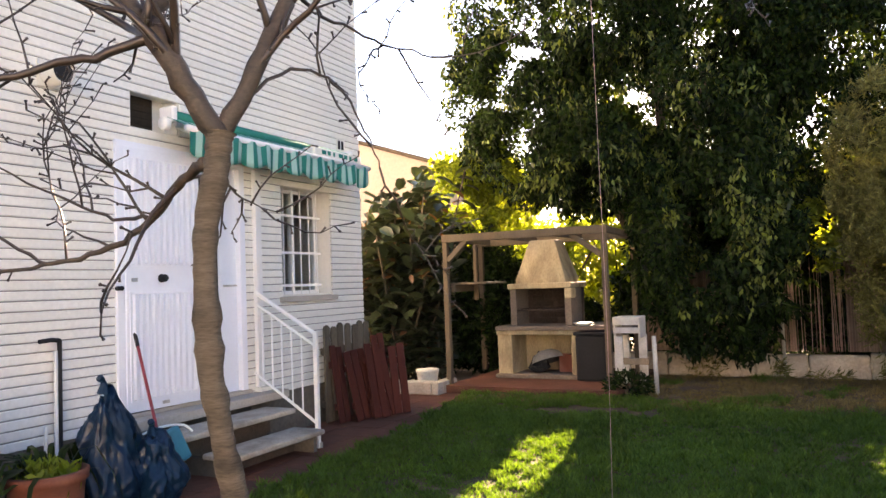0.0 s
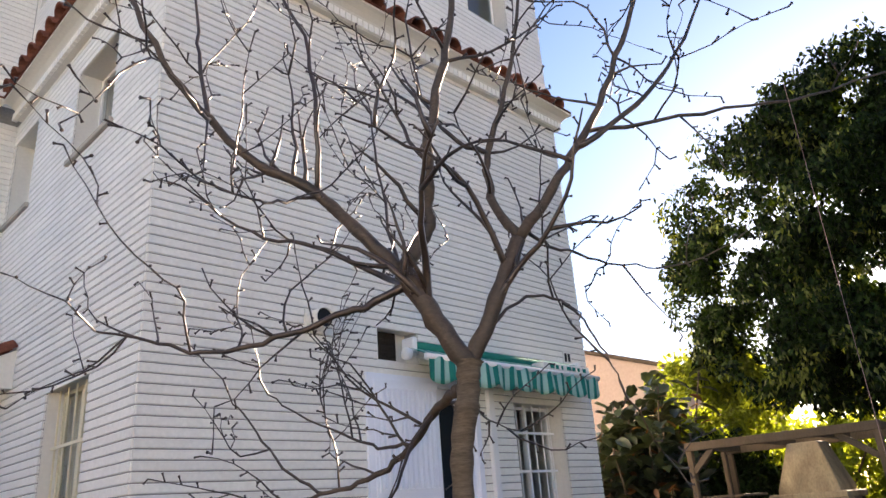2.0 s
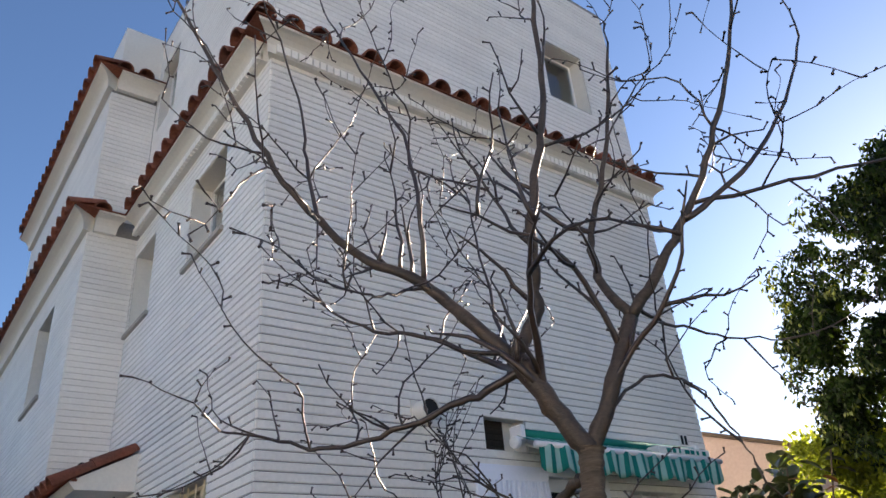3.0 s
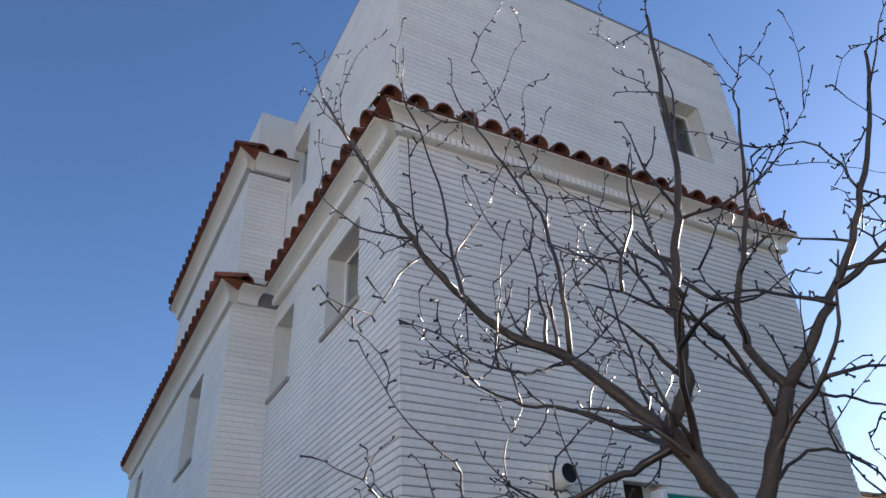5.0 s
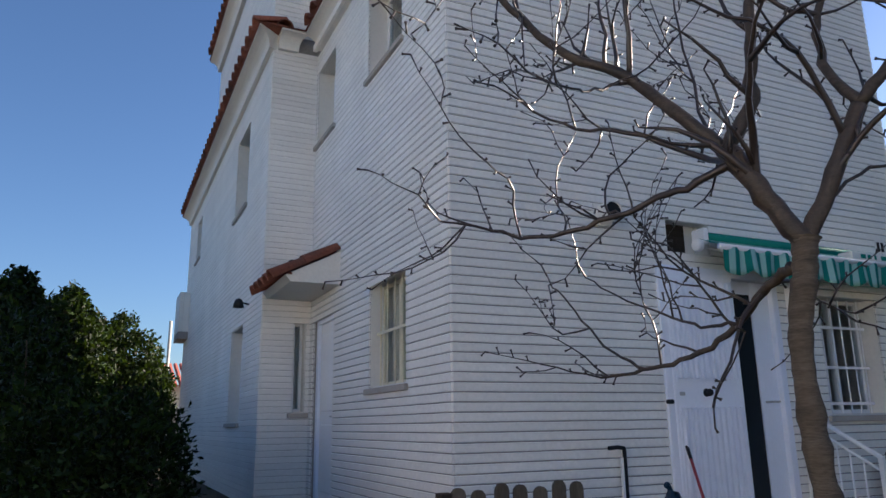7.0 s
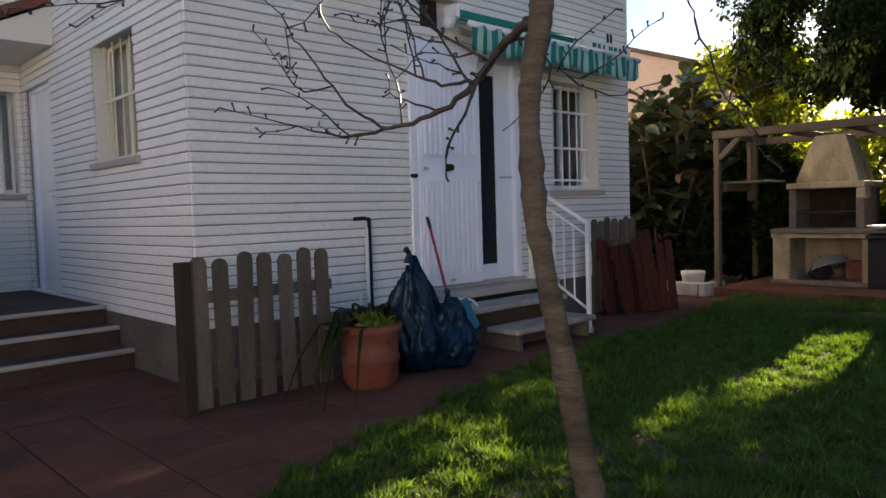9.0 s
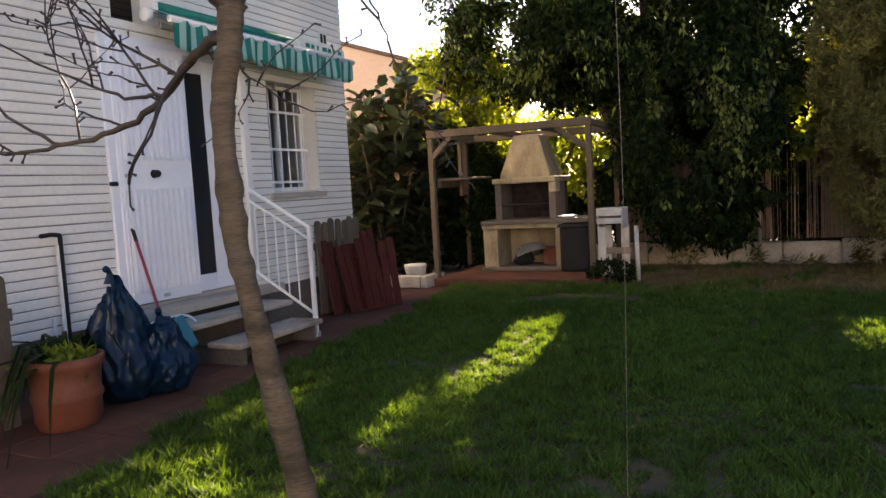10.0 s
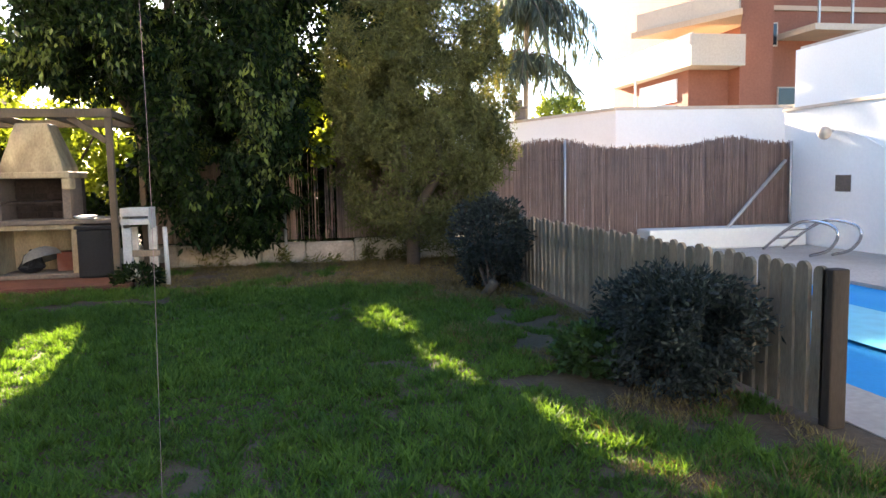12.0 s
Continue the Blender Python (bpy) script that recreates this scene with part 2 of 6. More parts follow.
# ---- building tools ----
def mesh_of(bm, name, smooth=False):
    me = bpy.data.meshes.new(name)
    bm.normal_update()
    bm.to_mesh(me)
    bm.free()
    if smooth:
        me.shade_smooth()
    return me


def part(name, bm, mat, parent=None, label="", smooth=False):
    """One mesh object, under a thing or a part where parent is given; bm may be a ready mesh."""
    me = mesh_of(bm, name, smooth) if isinstance(bm, bmesh.types.BMesh) else bm
    for x in (mat if isinstance(mat, (list, tuple)) else [mat]):
        if x and x.name not in [s.name for s in me.materials if s]:
            me.materials.append(x)
    ob = new(name, me)
    if parent:
        ob.parent = parent
    if label:
        ob["label"] = label
    return ob


def thing(name, label, category, group="", kind="", at=(0, 0, 0), rz=0.0):
    ob = new(name)
    ob.matrix_basis = pose(*at, 0, 0, rz)
    ob.empty_display_size = 0.1
    return tagged(ob, label, category, group, kind)


def box(bm, x0, y0, z0, x1, y1, z1, m=None, idx=0):
    vs = [bm.verts.new(v) for v in ((x0, y0, z0), (x1, y0, z0), (x1, y1, z0), (x0, y1, z0), (x0, y0, z1), (x1, y0, z1), (x1, y1, z1), (x0, y1, z1))]
    for f in ((3, 2, 1, 0), (4, 5, 6, 7), (0, 1, 5, 4), (1, 2, 6, 5), (2, 3, 7, 6), (3, 0, 4, 7)):
        bm.faces.new([vs[i] for i in f]).material_index = idx
    if m is not None:
        bmesh.ops.transform(bm, matrix=m, verts=vs)
    return vs


def boxes(*rows):
    bm = bmesh.new()
    for r in rows:
        box(bm, *r)
    return bm


def soft(bm, w, seg=1):
    bmesh.ops.bevel(bm, geom=list(bm.edges), offset=w, segments=seg, affect='EDGES', profile=0.6)
    return bm


def tube(bm, pts, radii, n=8, cap=True):
    """A round tube along points, with a radius at each."""
    pts = [Vector(p) for p in pts]
    rings, ref = [], None
    for i, p in enumerate(pts):
        d = (pts[min(i + 1, len(pts) - 1)] - pts[max(i - 1, 0)]).normalized()
        if ref is None:
            ref = d.orthogonal().normalized()
        ref = (ref - d * ref.dot(d)).normalized()
        side = d.cross(ref)
        r = radii[i] if hasattr(radii, "__len__") else radii
        rings.append([bm.verts.new(p + (ref * math.cos(2 * math.pi * k / n) + side * math.sin(2 * math.pi * k / n)) * r) for k in range(n)])
    for a, b in zip(rings, rings[1:]):
        for k in range(n):
            bm.faces.new((a[k], a[(k + 1) % n], b[(k + 1) % n], b[k]))
    if cap:
        bm.faces.new(list(reversed(rings[0])))
        bm.faces.new(rings[-1])
    return bm


def lathe(bm, profile, n=24, centre=(0, 0, 0)):
    rings = [[bm.verts.new((centre[0] + r * math.cos(2 * math.pi * k / n), centre[1] + r * math.sin(2 * math.pi * k / n), centre[2] + z)) for k in range(n)] for r, z in profile]
    for a, b in zip(rings, rings[1:]):
        for k in range(n):
            bm.faces.new((a[k], a[(k + 1) % n], b[(k + 1) % n], b[k]))
    return bm


def smooth_curve(pts, k=4):
    """Points of a soft curve through the given points."""
    pts = [Vector(p) for p in pts]
    out = []
    for i in range(len(pts) - 1):
        p0, p1, p2, p3 = pts[max(i - 1, 0)], pts[i], pts[i + 1], pts[min(i + 2, len(pts) - 1)]
        for j in range(k):
            t = j / k
            out.append(0.5 * ((2 * p1) + (p2 - p0) * t + (2 * p0 - 5 * p1 + 4 * p2 - p3) * t * t + (3 * p1 - p0 - 3 * p2 + p3) * t ** 3))
    return out + [pts[-1]]


def quads_mesh(name, verts, faces, mat, idx=None):
    """A mesh from arrays of vertices (n,3) and triangles (m,3)."""
    me = bpy.data.meshes.new(name)
    nv, nf = len(verts), len(faces)
    me.vertices.add(nv)
    me.vertices.foreach_set("co", np.asarray(verts, dtype=np.float32).ravel())
    me.loops.add(nf * 3)
    me.loops.foreach_set("vertex_index", np.asarray(faces, dtype=np.int32).ravel())
    me.polygons.add(nf)
    me.polygons.foreach_set("loop_start", np.arange(0, nf * 3, 3, dtype=np.int32))
    for x in (mat if isinstance(mat, (list, tuple)) else [mat]):
        me.materials.append(x)
    if idx is not None:
        me.polygons.foreach_set("material_index", np.asarray(idx, dtype=np.int32))
    me.update(calc_edges=True)
    return me


def unit(a):
    return a / np.maximum(np.linalg.norm(a, axis=1, keepdims=True), 1e-6)


def leaf_mesh(name, pts, ways, length, width, mat, rng, fold=0.25, vary=0.4):
    """Folded leaves of four corners each, from their stalks pts along ways."""
    n = len(pts)
    d = unit(ways)
    side = unit(np.cross(d, rng.normal(size=(n, 3))))
    up = np.cross(side, d)
    ln = (length * (1 + vary * rng.uniform(-1, 1, n)))[:, None]
    wd = (width * (1 + vary * rng.uniform(-1, 1, n)))[:, None]
    v = np.empty((n, 4, 3))
    v[:, 0] = pts
    v[:, 1] = pts + d * ln * 0.45 + side * wd * 0.5 + up * wd * fold
    v[:, 2] = pts + d * ln
    v[:, 3] = pts + d * ln * 0.45 - side * wd * 0.5 + up * wd * fold
    b = np.arange(n)[:, None] * 4
    f = np.stack([b + [0, 1, 2], b + [0, 2, 3]], 1).reshape(-1, 3)
    return quads_mesh(name, v.reshape(-1, 3), f, mat)


def blob_points(n, lobes, rng, shell=0.55, clump=0.8, cut=-0.05):
    """Points in a union of ellipsoids (centre, radii, weight), denser outside, thinned by noise into clumps with gaps."""
    out = []
    w = np.array([l[2] for l in lobes], float)
    w /= w.sum()
    while len(out) < n:
        c, r, _ = lobes[rng.choice(len(lobes), p=w)]
        q = rng.normal(size=3)
        q /= np.linalg.norm(q)
        q *= shell + (1 - shell) * rng.uniform() ** 0.6 if rng.uniform() < 0.8 else rng.uniform() ** 0.5
        q *= 1 + 0.30 * noise.noise(Vector(q) * 2.9 + Vector(c)) + 0.12 * noise.noise(Vector(q) * 7.0 + Vector(c))
        p = np.array(c) + q * np.array(r)
        if noise.noise(Vector(p) * clump * 1.6) + 0.5 * noise.noise(Vector(p) * clump * 4.1) < cut:
            continue
        out.append(p)
    return np.array(out)


def clear_of_beams(p, beams):
    """Which points lie off the shafts of sunlight that reach the lawn; a beam is a ground point and a radius."""
    s = np.array(TO_SUN)
    keep = np.ones(len(p), bool)
    for g, r in beams:
        d = p - np.array(g)
        along = d @ s
        off = np.linalg.norm(d - along[:, None] * s, axis=1)
        keep &= (off > r) | (along < 0)
    return keep


def cut_rects(u0, u1, v0, v1, holes):
    """The rectangles left of a wall when openings are cut from it."""
    us = sorted({u0, u1, *[min(max(h[0], u0), u1) for h in holes], *[min(max(h[1], u0), u1) for h in holes]})
    out = []
    for a, b in zip(us, us[1:]):
        if b - a < 1e-4:
            continue
        mid, spans = (a + b) / 2, [(v0, v1)]
        for h in holes:
            if h[0] < mid < h[1]:
                spans = [s for lo, hi in spans for s in ((lo, min(hi, h[2])), (max(lo, h[3]), hi)) if s[1] - s[0] > 1e-4]
        out += [(a, b, lo, hi) for lo, hi in spans]
    return out

# ---- ground ----
bm = bmesh.new()
bmesh.ops.create_grid(bm, x_segments=2, y_segments=2, size=1500)
bmesh.ops.translate(bm, vec=(0, 0, -0.06), verts=bm.verts)
tagged(part("ground", bm, FIELD), "dry bare earth reaching to the horizon", "ground", kind="structure")

LAWN_EDGE = [(-6.0, -4.4), (-2.6, -3.0), (-0.9, -2.2), (-0.25, -1.84), (1.87, -1.28), (5.13, -1.06), (6.7, -0.72), (6.72, -2.75), (8.9, -2.75)]


def lawn_edge_y(x):
    """The y of the border between paving and lawn at x."""
    for (xa, ya), (xb, yb) in zip(LAWN_EDGE, LAWN_EDGE[1:]):
        if xa <= x < xb:
            return ya + (yb - ya) * (x - xa) / (xb - xa)
    return LAWN_EDGE[-1][1]


bm = bmesh.new()
xs = [-6 + 0.25 * i for i in range(61)]
cols = []
for x in xs:
    top = lawn_edge_y(x)
    cols.append([bm.verts.new((x, -12.0 + (top + 12.0) * j / 24 if x > 12 else (-7.3 + (top + 7.3) * j / 24),
                               0.015 + 0.02 * noise.noise(Vector((x * 0.7, j * 0.3, 0))))) for j in range(25)])
for a, b in zip(cols, cols[1:]):
    for j in range(24):
        bm.faces.new((a[j], b[j], b[j + 1], a[j + 1]))
lawn = tagged(part("lawn", bm, SOIL, smooth=True), "shaded lawn soil with worn bare patches", "lawn", kind="structure")

bm = boxes((-6.0, -3.6, -0.05, 7.0, 0.02, -0.004), (-6.0, 0.02, -0.05, 0.0, 14.0, -0.004))
pavement = tagged(part("pavement", bm, JOINT), "red clay paving round the house", "paving", kind="structure")

# ---- house walls ----
COURSE, GAP = 0.0726, 0.0080
Z_BRICK, Z_EAVE, Z_TOP = 0.416, 6.32, 9.78
HX, JY, JX, HY, UY = 5.43, 4.1, -0.61, 13.7, 9.7
_course_cache = {}


def course_profile(h):
    return [(0.02, 0), (-0.005, 0), (-0.012, 0.006), (-0.012, h - 0.006), (-0.005, h), (0.02, h)]


def course_mesh(length, h):
    key = (round(length, 3), round(h, 3))
    if key not in _course_cache:
        bm = bmesh.new()
        add_course(bm, length, h, Matrix.Identity(4))
        me = mesh_of(bm, "brick_course")
        me.materials.append(WHITE_BRICK)
        _course_cache[key] = me
    return _course_cache[key]


def add_course(bm, length, h, m):
    a = [bm.verts.new(m @ Vector((0, d, z))) for d, z in course_profile(h)]
    b = [bm.verts.new(m @ Vector((length, d, z))) for d, z in course_profile(h)]
    k = len(a)
    for i in range(k):
        bm.faces.new((a[i], b[i], b[(i + 1) % k], a[(i + 1) % k]))
    bm.faces.new(list(reversed(a)))
    bm.faces.new(b)


def course_rows(u0, u1, z0, z1, holes):
    """(start, end, z) of each run of bricks between the openings."""
    n = int((z1 - z0) / COURSE)
    for i in range(n):
        z = z0 + i * COURSE
        spans = [(u0, u1)]
        for h in holes:
            if h[2] < z + COURSE * 0.6 and h[3] > z + COURSE * 0.4:
                spans = [s for lo, hi in spans for s in ((lo, min(hi, h[0])), (max(lo, h[1]), hi)) if s[1] - s[0] > 0.02]
        for lo, hi in spans:
            yield lo, hi, z


def facing(axis, plane, lo, hi, z):
    """Pose of a run of bricks: 's' walls face -y and run along x, 'w' walls face -x and run along y."""
    return pose(lo, plane, z) if axis == 's' else pose(plane, hi, z, 0, 0, -90)


def wall_shell(name, label, axis, plane, u0, u1, z0, z1, holes, thick=0.28):
    bm = bmesh.new()
    for a, b, lo, hi in cut_rects(u0, u1, z0, z1, holes):
        if axis == 's':
            box(bm, a, plane, lo, b, plane + thick, hi)
        else:
            box(bm, plane, a, lo, plane + thick, b, hi)
    return tagged(part(name, bm, MORTAR), label, "wall", kind="structure")


DOOR_1 = (1.97, 3.42, 0.50, 2.68)
WIN_1 = (3.96, 4.82, 1.37, 2.54)
HOLE = (2.13, 2.64, 2.80, 3.13)
WIN_UP = (3.90, 4.70, 7.55, 8.55)
SOUTH_HOLES = [DOOR_1, WIN_1, HOLE]
G_WIN, A_WIN, B_WIN, DOOR_2 = (0.88, 1.83, 1.68, 2.69), (0.96, 1.95, 4.94, 5.94), (3.2, 4.02, 4.94, 6.02), (3.05, 3.95, 0.46, 2.62)
U_WIN = (3.2, 3.95, 8.0, 9.1)
SLIT = (-0.22, -0.06, 1.50, 2.62)
C_WIN, D_WIN, E_WIN = (5.6, 6.7, 4.55, 5.86), (11.4, 12.2, 5.0, 5.95), (5.4, 6.4, 1.40, 2.74)

wall_south = wall_shell("wall_south", "white painted brick house wall with raised courses", 's', 0.0, 0.0, HX, Z_BRICK, Z_EAVE + 0.14, SOUTH_HOLES)
wall_west = wall_shell("wall_west", "white painted brick side wall with deep windows", 'w', 0.0, 0.281, JY, Z_BRICK, Z_EAVE + 0.14, [G_WIN, A_WIN, B_WIN, DOOR_2])
wall_projecting = wall_shell("wall_west_projecting", "white painted brick wall of the projecting side bay", 'w', JX, JY, HY, Z_BRICK, Z_EAVE + 0.14, [C_WIN, D_WIN, E_WIN])
wall_return = wall_shell("wall_return", "short white brick wall beside the porch", 's', JY, JX + 0.281, 0.02, Z_BRICK, Z_EAVE + 0.14, [SLIT])
wall_top_south = wall_shell("wall_top_south", "white third storey wall above the tiled cornice", 's', 0.02, 0.02, HX - 0.02, Z_EAVE + 0.14, Z_TOP, [WIN_UP])
wall_top_west = wall_shell("wall_top_west", "white third storey side wall", 'w', 0.02, 0.302, JY, Z_EAVE + 0.14, Z_TOP, [U_WIN])
wall_top_bay = wall_shell("wall_top_bay", "white third storey bay wall", 'w', JX, JY, UY, Z_EAVE + 0.14, 8.78, [])
wall_top_return = wall_shell("wall_top_return", "short third storey wall of the bay", 's', JY, JX + 0.281, 0.02, Z_EAVE + 0.14, 8.78, [])
bm = boxes((JX + 0.06, JY + 0.0, 8.78, 0.02, UY, 9.82), (0.3, JY, 0.0, 0.5, HY, 6.3))
tagged(part("wall_bay_parapet", bm, RENDER_WHITE), "white rendered parapet block on the bay", "wall", kind="structure")
bm = boxes((HX - 0.28, 0.281, 0.0, HX, HY, Z_TOP), (JX, HY, 0.0, HX, HY + 0.28, Z_EAVE + 0.1))
tagged(part("wall_rear", bm, RENDER_WHITE), "plain white rear walls closing the house", "wall", kind="structure")
bm = boxes((0.3, 0.3, Z_TOP - 0.25, HX - 0.28, HY, Z_TOP - 0.1), (JX + 0.28, JY + 0.28, 6.25, HX - 0.28, HY, 6.4), (0.3, 0.3, 0.3, HX - 0.28, HY, 0.42), (0.3, 0.3, 3.3, HX - 0.28, HY, 3.42))
tagged(part("roof_slab", bm, RENDER_WHITE), "flat white roof slab and floors", "roof", kind="structure")
bm = bmesh.new()
box(bm, -0.02, -0.018, 0.0, 1.96, 0.26, Z_BRICK)
box(bm, 3.46, -0.018, 0.0, HX + 0.01, 0.26, Z_BRICK)
box(bm, 1.96, 0.0, 0.0, 3.46, 0.26, 0.49)
box(bm, -0.018, 0.26, 0.0, 0.26, JY, Z_BRICK)
box(bm, JX - 0.018, JY - 0.018, 0.0, JX + 0.26, HY, Z_BRICK)
box(bm, JX + 0.26, JY - 0.018, 0.0, -0.018, JY + 0.26, Z_BRICK)
tagged(part("plinth", bm, PLINTH), "grey rough rendered plinth at the foot of the house", "plinth", kind="structure")


# ---- eaves ----
def roof_tile_mesh(r=0.112, length=0.44, t=0.016):
    bm = bmesh.new()
    n = 7
    ring = []
    for y, k in ((0, 1.0), (length, 0.82)):
        o = [bm.verts.new((math.cos(math.pi * i / n) * r * k, y, math.sin(math.pi * i / n) * r * k)) for i in range(n + 1)]
        q = [bm.verts.new((math.cos(math.pi * i / n) * (r * k - t), y, math.sin(math.pi * i / n) * (r * k - t))) for i in range(n + 1)]
        ring.append((o, q))
    (o0, q0), (o1, q1) = ring
    for i in range(n):
        bm.faces.new((o0[i], o0[i + 1], o1[i + 1], o1[i]))
        bm.faces.new((q0[i + 1], q0[i], q1[i], q1[i + 1]))
        bm.faces.new((o0[i + 1], o0[i], q0[i], q0[i + 1]))
    me = mesh_of(bm, "roof_tile")
    me.materials.append(TERRACOTTA)
    return me


TILE_MESH = roof_tile_mesh()


def eaves(name, label, axis, plane, u0, u1, z, pitch=0.285, out=0.31, dentil=True):
    """A stepped white cornice with a row of barrel tiles on it."""
    bm = bmesh.new()
    # coved profile: out from the wall and up
    cove = [(0.0, -0.03), (0.075, -0.03), (0.082, 0.0), (0.090, 0.055), (0.112, 0.095), (0.150, 0.130), (0.200, 0.152), (0.240, 0.160), (0.240, 0.19), (0.0, 0.19)]
    ends = []
    for far in (0, 1):
        ring = []
        for d, h in cove:
            if axis == 's':
                u = u1 + d * 0.6 if far else (u0 + 0.05 if name.endswith("return") else u0 - d)
                ring.append(bm.verts.new((u, plane - d + (0.05 if d == 0 else 0), z + h)))
            else:
                u = u1 if far else u0 - (d if name.endswith("bay") else 0)
                ring.append(bm.verts.new((plane - d + (0.05 if d == 0 else 0), u, z + h)))
        ends.append(ring)
    k = len(cove)
    for i in range(k):
        bm.faces.new((ends[0][i], ends[1][i], ends[1][(i + 1) % k], ends[0][(i + 1) % k]))
    bm.faces.new(ends[0])
    bm.faces.new(list(reversed(ends[1])))
    bmesh.ops.recalc_face_normals(bm, faces=bm.faces)
    corn = tagged(part(name, bm, RENDER_WHITE), label, "eaves", kind="structure")
    if dentil:
        k, bm = 0, bmesh.new()
        while u0 + k * 0.075 < u1:
            u = u0 + k * 0.075
            if axis == 's':
                box(bm, u, plane - 0.115, z - 0.028, u + 0.062, plane - 0.06, z + 0.060)
            else:
                box(bm, plane - 0.115, u, z - 0.028, plane - 0.06, u + 0.062, z + 0.060)
            k += 1
        part("brick_corbel", bm, WHITE_BRICK, corn, "row of small white corbel bricks")["kind"] = "stuff"
    # mortar bed between and under the tiles
    bm = bmesh.new()
    if axis == 's':
        vs = box(bm, u0 + 0.10 if name.endswith("return") else u0 - out + 0.04, plane - out + 0.05, z + 0.19, u1 + 0.12, plane + 0.10, z + 0.205)
    else:
        vs = box(bm, plane - out + 0.05, u0 - (out - 0.04 if name.endswith("bay") else 0), z + 0.19, plane + 0.10, u1, z + 0.205)
    part("tile_bed", bm, TERRACOTTA, corn)
    n = int((u1 - u0 + out + (0.15 if axis == 's' else 0)) / pitch)
    for i in range(n):
        u = u0 - out + 0.10 + i * pitch
        if axis == 'w' and not name.endswith("bay") and u < u0 - 0.12 or name.endswith("return") and (u < u0 + 0.02 or u > u1 + 0.05):
            continue
        tile = part("roof_tile", TILE_MESH, None, corn)
        tilt = 14 + random.uniform(-2, 2)
        tile.matrix_basis = pose(u, plane - out, z + 0.168 + random.uniform(-0.006, 0.006), tilt, 0, random.uniform(-2, 2)) if axis == 's' else pose(plane - out, u, z + 0.168 + random.uniform(-0.006, 0.006), 0, 0, -90) @ pose(0, 0, 0, tilt, 0, random.uniform(-2, 2))
    return corn


eaves("eaves_south", "white corbelled cornice with a row of dark clay tiles", 's', 0.0, 0.0, HX, Z_EAVE - 0.02)
eaves("eaves_west", "white corbelled cornice with dark clay tiles on the side wall", 'w', 0.0, 0.06, JY - 0.2, Z_EAVE - 0.02)
eaves("eaves_bay", "long tiled cornice along the projecting bay", 'w', JX, JY, HY, Z_EAVE - 0.02, dentil=False)
eaves("eaves_return", "short tiled cornice where the bay projects", 's', JY, JX, -0.34, Z_EAVE - 0.02, dentil=False)
eaves("eaves_top_bay", "tiled cornice of the third storey bay", 'w', JX, JY, UY, 8.62, dentil=False)
eaves("eaves_top_return", "short tiled cornice of the third storey bay", 's', JY, JX, -0.06, 8.62, dentil=False)


